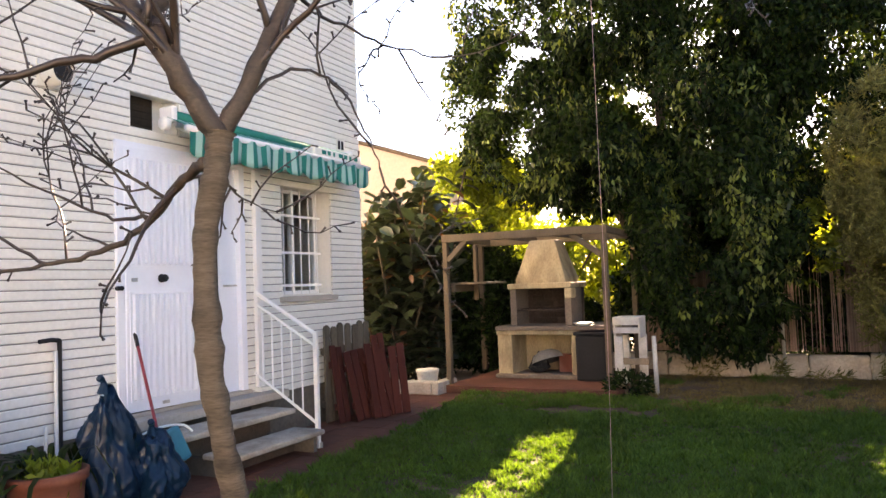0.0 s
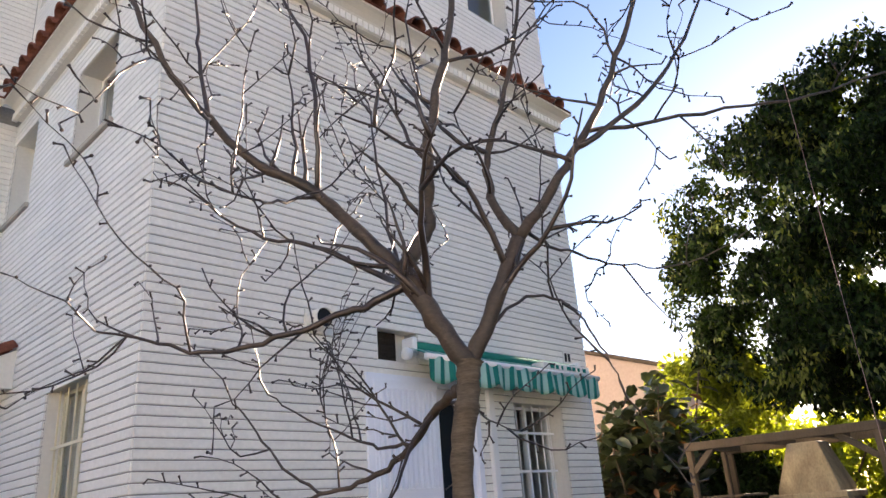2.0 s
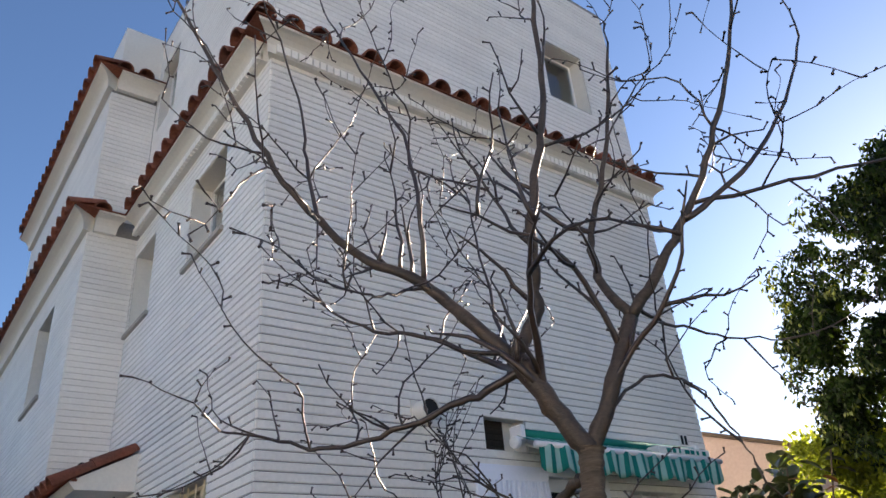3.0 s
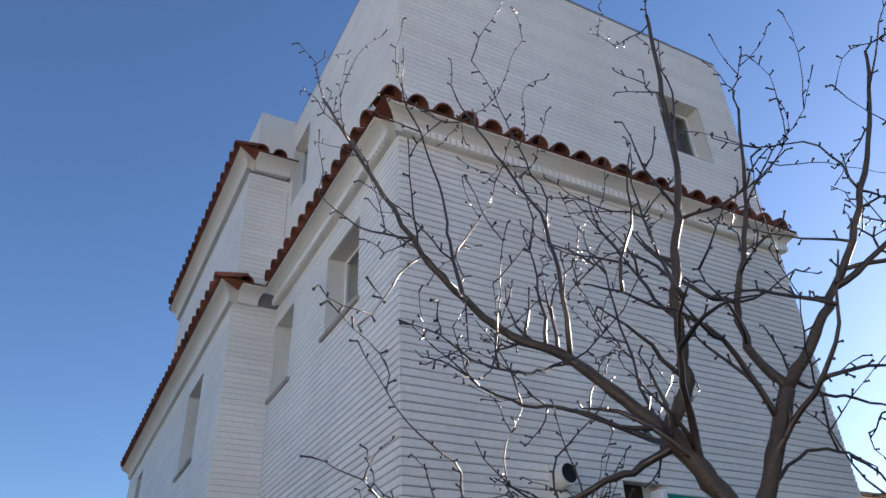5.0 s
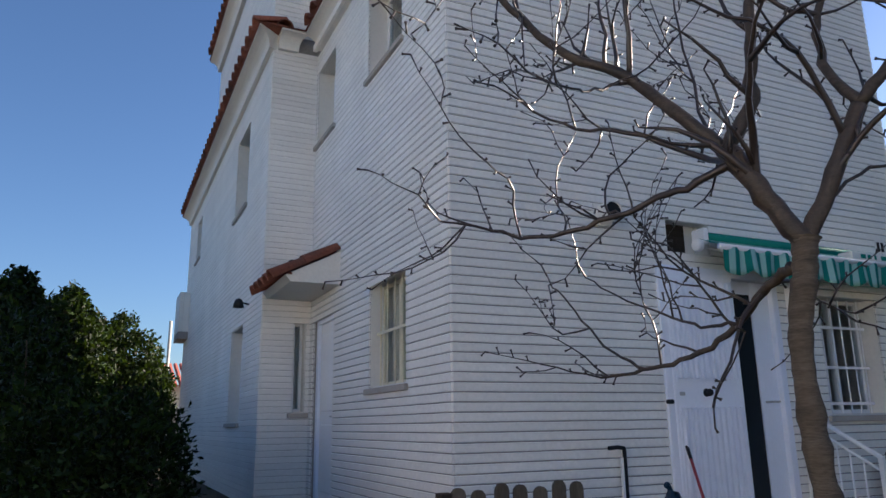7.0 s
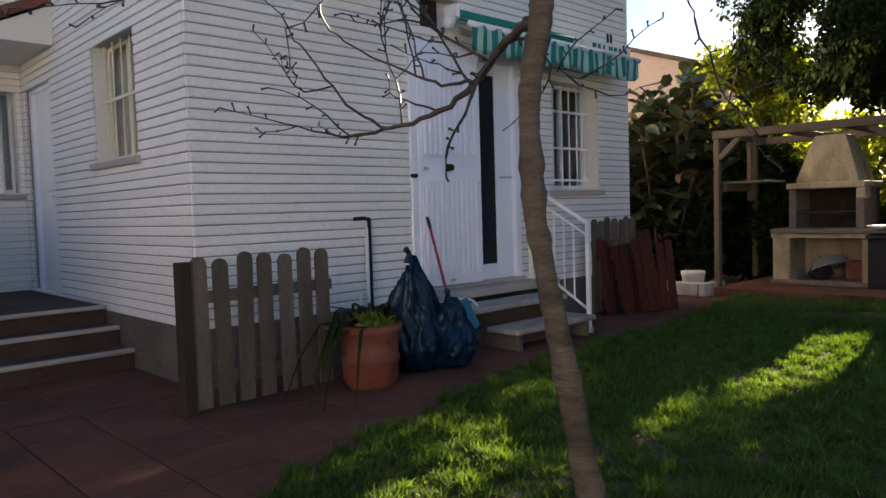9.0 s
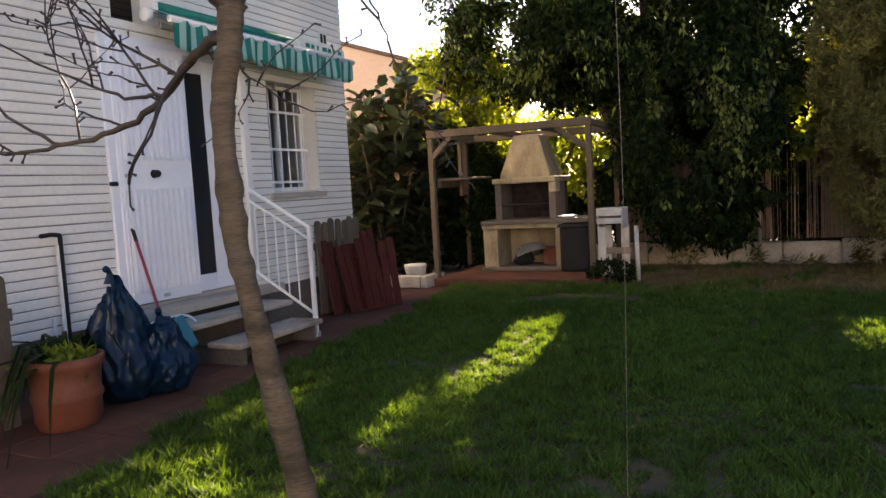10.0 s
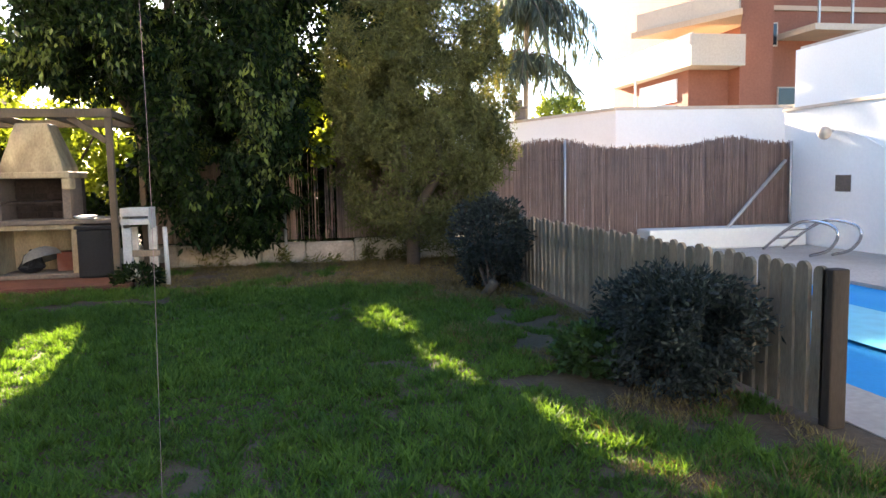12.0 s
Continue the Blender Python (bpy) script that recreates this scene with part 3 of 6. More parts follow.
# ---- windows and doors of the house ----
def window(name, label, axis, plane, hole, depth=0.15, bars=0, cross=(), bar_mat=WHITE_PAINT, curtain=False, frame_mat=WHITE_PAINT, sill=True, sill_mat=SILL, panes=2, shutter=False):
    """A recessed window in its opening, with bars in front where it has them. Built facing -y, then turned."""
    u0, u1, z0, z1 = hole
    w, h = u1 - u0, z1 - z0
    top = thing(name, label, "window", kind="structure")
    top.matrix_basis = pose(u0, plane, z0) if axis == 's' else pose(plane, u1, z0, 0, 0, -90)
    bm = boxes((0.003, 0.004, 0.003, 0.012, 0.27, h - 0.003), (w - 0.012, 0.004, 0.003, w - 0.003, 0.27, h - 0.003), (0.012, 0.004, h - 0.012, w - 0.012, 0.27, h - 0.003), (0.012, 0.02, 0.003, w - 0.012, 0.27, 0.02))
    part("reveal", bm, RENDER_WHITE, top)
    f = 0.05
    bm = boxes((0.014, depth, 0.02, f, depth + 0.05, h - 0.014), (w - f, depth, 0.02, w - 0.014, depth + 0.05, h - 0.014), (f, depth, h - f, w - f, depth + 0.05, h - 0.014), (f, depth, 0.02, w - f, depth + 0.05, f + 0.01))
    if panes == 2:
        box(bm, w / 2 - 0.025, depth - 0.006, f, w / 2 + 0.025, depth + 0.052, h - f)
    frame_ob = part("window_frame", soft(bm, 0.003), frame_mat, top)
    for i in range(panes):
        a, b = f + (w - 2 * f) * i / panes, f + (w - 2 * f) * (i + 1) / panes
        pane = part("pane", boxes((a, depth + 0.02, f, b, depth + 0.026, h - f)), GLASS, top)
        pane.visible_shadow = False
    if shutter:
        bm = bmesh.new()
        k = int((h - 0.02) / 0.045)
        for i in range(k):
            box(bm, 0.014, depth + 0.055, 0.02 + i * 0.045, w - 0.014, depth + 0.068, 0.02 + i * 0.045 + 0.041)
        part("roller_shutter", bm, CREAM if curtain else RENDER_WHITE, top)
    elif curtain:
        for a, b, sw in ((0.04, w * 0.42, 1), (w * 0.56, w - 0.04, -1)):
            bm = bmesh.new()
            n = 26
            g = [[bm.verts.new((a + (b - a) * i / n * (1 if j == 4 else 0.92 if j in (3,) else 0.7 + 0.06 * j) + (0 if sw > 0 else (b - a) * (1 - (1 if j == 4 else 0.92 if j == 3 else 0.7 + 0.06 * j))),
                                depth + 0.10 + 0.018 * math.sin(i * 1.9), 0.05 + (h - 0.08) * j / 4)) for i in range(n + 1)] for j in range(5)]
            for r0, r1 in zip(g, g[1:]):
                for i in range(n):
                    bm.faces.new((r0[i], r0[i + 1], r1[i + 1], r1[i]))
            part("curtain", bm, CURTAIN, top, "pale cream curtain", True)
    if sill:
        part("window_sill", soft(boxes((-0.05, -0.05, -0.055, w + 0.05, 0.10, 0.0)), 0.006), sill_mat, top)
    for i in range(bars):
        x = w * (i + 0.5) / bars
        bar = part("bar", tube(bmesh.new(), [(x, depth - 0.055, 0.015), (x, depth - 0.055, h - 0.012)], 0.008, 8), bar_mat, top)
    for z in cross:
        part("cross_bar", boxes((0.012, depth - 0.063, z * h - 0.012, w - 0.012, depth - 0.047, z * h + 0.012)), bar_mat, top)
    return top


window("window_1", "white barred window beside the garden door", 's', 0.0, WIN_1, 0.20, 6, (0.10, 0.40, 0.74))
window("window_2", "barred side window with cream curtains and stone sill", 'w', 0.0, G_WIN, 0.13, 5, (0.52,), CREAM, True, frame_mat=CREAM)
window("window_3", "deep upper side window with stone sill", 'w', 0.0, A_WIN, 0.205)
window("window_4", "deep upper side window with closed pale shutter", 'w', 0.0, B_WIN, 0.205, shutter=True)
window("window_5", "upper bay window with stone sill", 'w', JX, C_WIN, 0.205)
window("window_6", "narrow far bay window", 'w', JX, D_WIN, 0.17)
window("window_7", "ground floor bay window with stone sill", 'w', JX, E_WIN, 0.17, shutter=True)
window("window_8", "top storey side window", 'w', 0.02, U_WIN, 0.12, sill=False)
window("window_9", "small recessed top storey window", 's', 0.02, WIN_UP, 0.20, sill=False, panes=1)

window("window_11", "narrow slit window with stone sill beside the porch", 's', JY, SLIT, 0.12, panes=1, shutter=True)

# small ventilation recess over the garden door
u0, u1, z0, z1 = HOLE
recess = thing("window_10", "small square recess with a brown louvre over the door", "window", kind="structure")
part("reveal", boxes((u0 + 0.003, 0.0, z0 + 0.003, u0 + 0.012, 0.25, z1 - 0.003), (u1 - 0.012, 0.0, z0 + 0.003, u1 - 0.003, 0.25, z1 - 0.003), (u0 + 0.012, 0.0, z0 + 0.003, u1 - 0.012, 0.25, z0 + 0.012), (u0 + 0.012, 0.0, z1 - 0.012, u1 - 0.012, 0.25, z1 - 0.003), (u0 + 0.36, 0.17, z0 + 0.012, u1 - 0.012, 0.2, z1 - 0.012)), RENDER_WHITE, recess)
part("louvre_frame", boxes((u0 + 0.013, 0.15, z0 + 0.012, u0 + 0.36, 0.18, z1 - 0.012)), DARK_FENCE, recess, "dark brown wooden panel")
for i in range(5):
    part("louvre_slat", boxes((u0 + 0.022, 0.138, z0 + 0.03 + i * 0.055, u0 + 0.35, 0.15, z0 + 0.06 + i * 0.055)), DARK_FENCE, recess)

# garden door: ribbed outer leaf on the hinge side, glazed leaf beside it
door = thing("door_1", "white garden door with a ribbed metal leaf and dark glass strip", "door", kind="structure")
x0, x1, z0, z1 = DOOR_1
part("door_frame", soft(boxes((x0, -0.035, z0, x0 + 0.075, 0.09, z1), (x1 - 0.075, -0.02, z0, x1, 0.09, z1), (x0 + 0.075, -0.03, z1 - 0.075, x1 - 0.075, 0.09, z1)), 0.004), WHITE_METAL, door)
part("threshold", soft(boxes((x0, -0.05, z0 - 0.02, x1 + 0.02, 0.2, z0 + 0.012)), 0.004), SILL, door)


leaf = part("ribbed_leaf", soft(boxes((0, 0, 0, 0.73, 0.035, 2.10)), 0.004), WHITE_METAL, door, "white ribbed metal door leaf")
leaf.matrix_basis = pose(x0 + 0.07, -0.045, z0 + 0.02, 0, 0, -4)
bm = bmesh.new()
for za, zb in ((0.10, 0.93), (1.17, 2.02)):
    for i in range(11):
        xa = 0.055 + i * 0.0585
        vs = [bm.verts.new(v) for v in ((xa, 0, za), (xa + 0.006, -0.030, za + 0.004), (xa + 0.026, -0.030, za + 0.004), (xa + 0.034, 0, za), (xa, 0, zb), (xa + 0.006, -0.030, zb - 0.004), (xa + 0.026, -0.030, zb - 0.004), (xa + 0.034, 0, zb))]
        for f in ((0, 1, 5, 4), (1, 2, 6, 5), (2, 3, 7, 6), (3, 2, 1, 0), (4, 5, 6, 7)):
            bm.faces.new([vs[k] for k in f])
    for r in ((0.035, za - 0.022, 0.71, za - 0.004), (0.035, zb + 0.004, 0.71, zb + 0.022)):
        box(bm, r[0], -0.010, r[1], r[2], 0.0, r[3])
    for xa in (0.03, 0.70):
        box(bm, xa, -0.010, za - 0.02, xa + 0.014, 0.0, zb + 0.02)
part("rib_panel", bm, WHITE_METAL, leaf)
bm = lathe(bmesh.new(), [(0.0, 0.062), (0.026, 0.058), (0.032, 0.045), (0.022, 0.03), (0.014, 0.02), (0.014, 0.01), (0.034, 0.006), (0.036, 0.0)], 16)
bmesh.ops.transform(bm, matrix=pose(0.33, 0, 1.055, 90), verts=bm.verts)
part("door_knob", bm, BLACK, leaf, "dark round door knob", True)
part("keyhole_plate", boxes((0.05, -0.008, 1.03, 0.10, 0, 1.06)), STEEL, leaf)
part("latch", boxes((0.32, -0.012, 0.03, 0.38, 0, 0.055)), STEEL, leaf)
hinge = part("hinge_bolt", tube(bmesh.new(), [(x0 - 0.03, -0.06, 1.5), (x0 + 0.03, -0.06, 1.5)], 0.018, 8), BLACK, door, "small dark latch on the jamb")
gl = part("glazed_leaf", soft(boxes((2.72, 0.03, z0 + 0.012, 2.79, 0.07, z1 - 0.08), (3.115, 0.03, z0 + 0.012, x1 - 0.076, 0.07, z1 - 0.08), (2.79, 0.03, z0 + 0.012, 3.115, 0.07, z0 + 0.16), (2.79, 0.03, z1 - 0.20, 3.115, 0.07, z1 - 0.08)), 0.004), WHITE_METAL, door, "white aluminium leaf with a narrow dark pane")
part("pane", boxes((2.78, 0.045, z0 + 0.15, 3.125, 0.055, z1 - 0.19)), DARK_GLASS, gl)
part("handle", tube(bmesh.new(), [(3.17, 0.03, 1.5), (3.17, -0.03, 1.5), (3.27, -0.035, 1.5)], 0.009, 8), STEEL, gl)
part("backing_panel", boxes((x0 + 0.07, 0.09, z0, 2.74, 0.11, z1 - 0.07)), WHITE_METAL, door)

door2 = thing("door_2", "white side entrance door under the tiled canopy", "door", kind="structure")
y0, y1, z0, z1 = DOOR_2
part("door_frame", soft(boxes((0.04, y0, z0, 0.14, y0 + 0.07, z1), (0.04, y1 - 0.07, z0, 0.14, y1, z1), (0.04, y0 + 0.07, z1 - 0.07, 0.14, y1 - 0.07, z1)), 0.004), WHITE_METAL, door2)
part("door_leaf", soft(boxes((0.08, y0 + 0.07, z0, 0.12, y1 - 0.07, z1 - 0.07)), 0.004), WHITE_PAINT, door2)
for a, b in ((0.15, 0.9), (1.05, 1.95)):
    part("door_panel", soft(boxes((0.065, y0 + 0.17, z0 + a, 0.08, y1 - 0.17, z0 + b)), 0.006), WHITE_PAINT, door2)
part("handle", tube(bmesh.new(), [(0.08, y0 + 0.12, 1.45), (0.03, y0 + 0.12, 1.45), (0.03, y0 + 0.22, 1.45)], 0.009, 8), STEEL, door2)

# downpipe strip beside the door
pipe = thing("downpipe", "white square downpipe beside the garden door", "pipe")
part("pipe", soft(boxes((3.52, -0.06, 0.52, 3.61, -0.013, 2.62)), 0.006), WHITE_PAINT, pipe)
part("shoe", soft(boxes((3.50, -0.10, 0.43, 3.70, -0.013, 0.52)), 0.006), RENDER_WHITE, pipe)

# ---- things on and by the house ----
aw = thing("awning", "green and white striped awning rolled half out over door and window", "awning")
AX0, AX1, AYF, AZF, AZW = 2.43, 5.09, -0.35, 2.80, 2.93
n = 44
bm = bmesh.new()
for i in range(n):
    xa, xb = AX0 + (AX1 - AX0) * i / n, AX0 + (AX1 - AX0) * (i + 1) / n
    vs = [bm.verts.new(v) for v in ((xa, AYF, AZF + 0.02), (xb, AYF, AZF + 0.02), (xb, -0.10, AZW), (xa, -0.10, AZW))]
    bm.faces.new(vs).material_index = i % 2
top = part("canopy_cloth", bm, [GREEN_CLOTH, PALE_CLOTH], aw, "striped green and white cloth")
mod = top.modifiers.new("thick", 'SOLIDIFY')
mod.thickness = 0.004
bm = bmesh.new()
per, steps = n, 4
for i in range(n * steps):
    xa, xb = AX0 + (AX1 - AX0) * i / (n * steps), AX0 + (AX1 - AX0) * (i + 1) / (n * steps)
    def low(x):
        u = (x - AX0) / (AX1 - AX0) * 9
        return AZF - 0.19 - 0.055 * abs(math.sin(math.pi * u)) ** 0.7
    def wob(x, z):
        return AYF - 0.02 + 0.018 * math.sin(x * 13) * (AZF - z) / 0.2 + 0.012 * math.sin(x * 31 + 1)
    rows = 4
    cols = []
    for x in (xa, xb):
        cols.append([(x, wob(x, AZF - (AZF - low(x)) * j / rows), AZF - (AZF - low(x)) * j / rows) for j in range(rows + 1)])
    for j in range(rows):
        vs = [bm.verts.new(v) for v in (cols[0][j + 1], cols[1][j + 1], cols[1][j], cols[0][j])]
        bm.faces.new(vs).material_index = (i // steps) % 2
bmesh.ops.remove_doubles(bm, verts=bm.verts, dist=1e-4)
val = part("valance", bm, [GREEN_CLOTH, PALE_CLOTH], aw, "scalloped striped valance", True)
mod = val.modifiers.new("thick", 'SOLIDIFY')
mod.thickness = 0.003
part("front_bar", tube(bmesh.new(), [(AX0 - 0.03, AYF, AZF), (AX1 + 0.03, AYF, AZF)], 0.028, 12), WHITE_PAINT, aw, "white front bar", True)
part("roller", tube(bmesh.new(), [(AX0 + 0.02, -0.10, AZW + 0.02), (AX1 - 0.02, -0.10, AZW + 0.02)], 0.045, 14), [GREEN_CLOTH], aw, "rolled green cloth", True)
for x in (AX0 + 0.0, AX1 - 0.06):
    part("bracket", soft(boxes((x, -0.16, AZW - 0.05, x + 0.06, 0.0, AZW + 0.09)), 0.01), WHITE_PAINT, aw)
for x in (AX0 + 0.12, AX1 - 0.12):
    part("arm", tube(bmesh.new(), [(x, -0.06, AZW - 0.06), (x + (0.25 if x < 3 else -0.25), -0.22, AZF - 0.02), (x, AYF + 0.01, AZF - 0.005)], 0.014, 8), WHITE_PAINT, aw)
bm = lathe(bmesh.new(), [(0.0, 0.03), (0.05, 0.03), (0.055, 0.02), (0.055, -0.02), (0.05, -0.03), (0.0, -0.03)], 16)
bmesh.ops.transform(bm, matrix=pose(AX0 - 0.045, -0.12, AZW - 0.07, 0, 90, 0), verts=bm.verts)
part("gear_wheel", bm, WHITE_PAINT, aw, "white crank gear", True)
fold = thing("folded_cloth", "pale folded banner with green lettering bars on the awning", "cloth")
part("cloth", soft(boxes((4.18, -0.30, AZF + 0.035, 5.05, -0.13, AZF + 0.135)), 0.03, 2), RENDER_WHITE, fold)
for i, w in enumerate((0.07, 0.05, 0.03, 0.08, 0.06, 0.04, 0.06)):
    part("printed_bar", boxes((4.30 + i * 0.10, -0.3035, AZF + 0.062, 4.30 + i * 0.10 + w, -0.300, AZF + 0.105)), GREEN_CLOTH, fold)

vent = thing("wall_vent", "round white flue pipe with dark mouth in the wall", "vent")
bm = lathe(bmesh.new(), [(0.092, 0.0), (0.092, 0.17), (0.082, 0.17), (0.080, 0.02)], 20)
bmesh.ops.transform(bm, matrix=pose(1.44, -0.008, 3.06, 90, 0, 0), verts=bm.verts)
part("pipe", bm, RENDER_WHITE, vent, "", True)
# black disc just inside the rim stands for the shade in the pipe
bm = lathe(bmesh.new(), [(0.0, 0.155), (0.0815, 0.155)], 20)
bmesh.ops.transform(bm, matrix=pose(1.44, -0.008, 3.06, 90, 0, 0), verts=bm.verts)
part("dark_liner", bm, BLACK, vent)
part("collar", soft(boxes((1.34, -0.03, 2.96, 1.54, -0.012, 3.16)), 0.004), RENDER_WHITE, vent)

# garden steps
steps_ob = thing("garden_steps", "concrete steps with pale worn treads up to the door", "steps")
part("lower_tread", soft(boxes((2.30, -0.90, 0.145, 3.42, -0.55, 0.19)), 0.010), KERB, steps_ob, "pale worn tread")
part("upper_tread", soft(boxes((2.08, -0.58, 0.315, 3.42, -0.22, 0.36)), 0.010), KERB, steps_ob, "pale worn tread")
part("lower_riser", boxes((2.42, -0.64, 0.0, 3.34, -0.5, 0.145)), DARK_BARK, steps_ob, "dark recessed riser")
part("upper_riser", boxes((2.20, -0.32, 0.0, 3.36, -0.018, 0.315)), DARK_BARK, steps_ob, "dark recessed riser")
for x in (2.36, 3.30):
    part("stringer", boxes((x, -0.86, 0.0, x + 0.05, -0.33, 0.14)), PLINTH, steps_ob)
part("landing", soft(boxes((1.92, -0.24, 0.40, 3.75, -0.02, 0.478)), 0.008), SILL, steps_ob)
part("cheek_block", soft(boxes((1.86, -0.36, 0.0, 2.16, -0.02, 0.40)), 0.012), PLINTH, steps_ob)

rail = thing("stair_railing", "white metal railing beside the garden steps", "railing")
RX = 3.47
part("post", boxes((RX - 0.018, -0.80, 0.0, RX + 0.018, -0.764, 1.03)), WHITE_PAINT, rail)
part("top_rail", tube(bmesh.new(), [(RX, -0.10, 1.42), (RX, -0.79, 1.025)], 0.02, 8), WHITE_PAINT, rail)
part("second_rail", tube(bmesh.new(), [(RX, -0.10, 1.31), (RX, -0.78, 0.92)], 0.012, 8), WHITE_PAINT, rail)
part("bottom_rail", tube(bmesh.new(), [(RX, -0.06, 0.66), (RX, -0.78, 0.22)], 0.014, 8), WHITE_PAINT, rail)
for i in range(5):
    y = -0.16 - i * 0.115
    part("baluster", tube(bmesh.new(), [(RX, y, 0.66 - (-0.06 - y) * 0.61), (RX, y, 1.31 - (-0.10 - y) * 0.573)], 0.008, 6), WHITE_PAINT, rail)
part("wall_post", tube(bmesh.new(), [(RX, -0.10, 0.60), (RX, -0.10, 1.42)], 0.012, 8), WHITE_PAINT, rail)
part("foot", tube(bmesh.new(), [(RX + 0.02, -0.782, 0.0), (RX + 0.02, -0.782, 0.05)], 0.03, 10), STEEL, rail)


def picket_mesh(w, h, t=0.022):
    """A rounded picket board standing on its foot."""
    bm = bmesh.new()
    out = [(-w / 2, 0), (w / 2, 0), (w / 2, h - w * 0.45)] + [(math.cos(a) * w / 2, h - w * 0.45 + math.sin(a) * w * 0.45) for a in (0.5, 1.05, 1.57, 2.09, 2.64)] + [(-w / 2, h - w * 0.45)]
    a = [bm.verts.new((x, 0, z)) for x, z in out]
    b = [bm.verts.new((x, t, z)) for x, z in out]
    bm.faces.new(a)
    bm.faces.new(list(reversed(b)))
    for i in range(len(a)):
        bm.faces.new((a[(i + 1) % len(a)], a[i], b[i], b[(i + 1) % len(a)]))
    return mesh_of(bm, "picket")


def picket_fence(name, label, p, q, n, w, h, mat, post_h=None, post_mat=None, z=0.0, posts=(0, 1), lean=2.0, jitter=0.01, post_y=0.0):
    """A picket fence from p to q with rails behind; its front is on the left of p to q turned right."""
    p, q = Vector(p), Vector(q)
    length = (q - p).length
    ang = math.degrees(math.atan2(q.y - p.y, q.x - p.x))
    f = thing(name, label, "fence", at=(p.x, p.y, z), rz=ang)
    meshes = [picket_mesh(w, h * k) for k in (1.0, 0.98, 1.015)]
    for m in meshes:
        m.materials.append(mat)
    for i in range(n):
        x = length * (i + 0.5) / n
        ob = part("picket", meshes[i % 3], None, f)
        ob.matrix_basis = pose(x + random.uniform(-jitter, jitter), 0, 0.03, 0, random.uniform(-lean, lean) * 0.5, 0)
    for zr in (0.18, 0.72):
        part("rail", soft(boxes((0, 0.024, h * zr, length, 0.06, h * zr + 0.075)), 0.004), mat, f)
    for k in posts:
        part("post", soft(boxes((length * k - 0.045, post_y, 0, length * k + 0.045, post_y + 0.09, post_h or h * 0.97)), 0.006), post_mat or mat, f)
    return f


picket_fence("picket_fence", "grey weathered picket panel standing before the house corner", (-0.33, -0.60), (0.74, -0.57), 7, 0.100, 0.93, GREY_WOOD, 0.93, DARK_FENCE, posts=(0,))
picket_fence("picket_fence", "short weathered picket panel against the house wall", (4.36, -0.22), (5.25, -0.20), 7, 0.10, 1.02, GREY_WOOD, posts=())
picket_fence("picket_gate", "dark weathered picket gate across the side path", (-2.35, -0.85), (-1.45, -0.80), 6, 0.10, 0.84, DARK_FENCE, 0.95, posts=(1,))

# red stained slatted panels leaning on the fence
for x, y, tilt, roll_, rz, hh, count in ((4.40, -0.37, 9, 2, 3, 0.82, 2), (4.60, -0.46, 12, -3, -6, 0.78, 3), (4.74, -0.58, 13, 3, -12, 0.84, 2), (4.90, -0.60, 15, -5, -18, 0.76, 2), (5.02, -0.66, 14, 4, -24, 0.80, 2), (5.16, -0.42, 9, -2, -8, 0.92, 2)):
    pal = thing("slatted_panel", "dark red stained slatted wooden panel leaning on the fence", "panel", "leaning panels")
    pal.matrix_basis = pose(x, y, 0.012 + 0.36 * abs(math.sin(radians(roll_))) * (roll_ > 0), -tilt, roll_, rz)
    for k in range(count):
        part("slat", soft(boxes((k * 0.118, 0, 0.0, k * 0.118 + 0.098, 0.02, hh - 0.05 * random.random())), 0.003), PALLET_RED, pal)
    for z in (0.14, hh - 0.24):
        part("batten", soft(boxes((-0.01, 0.021, z, count * 0.118, 0.045, z + 0.07)), 0.003), PALLET_RED, pal)

# standpipe on the wall
sp = thing("water_standpipe", "thin black and white standpipe on the house wall", "pipe")
part("riser", tube(bmesh.new(), [(1.47, -0.05, 0.0), (1.47, -0.05, 1.14)], 0.016, 8), BLACK, sp)
part("spout", tube(bmesh.new(), [(1.47, -0.05, 1.14), (1.40, -0.06, 1.15), (1.30, -0.08, 1.145)], 0.016, 8), BLACK, sp)
part("white_sleeve", tube(bmesh.new(), [(1.44, -0.05, 0.0), (1.44, -0.05, 1.07)], 0.014, 8), WHITE_PAINT, sp)
part("short_pipe", tube(bmesh.new(), [(1.36, -0.05, 0.0), (1.36, -0.05, 0.55)], 0.013, 8), WHITE_PAINT, sp)

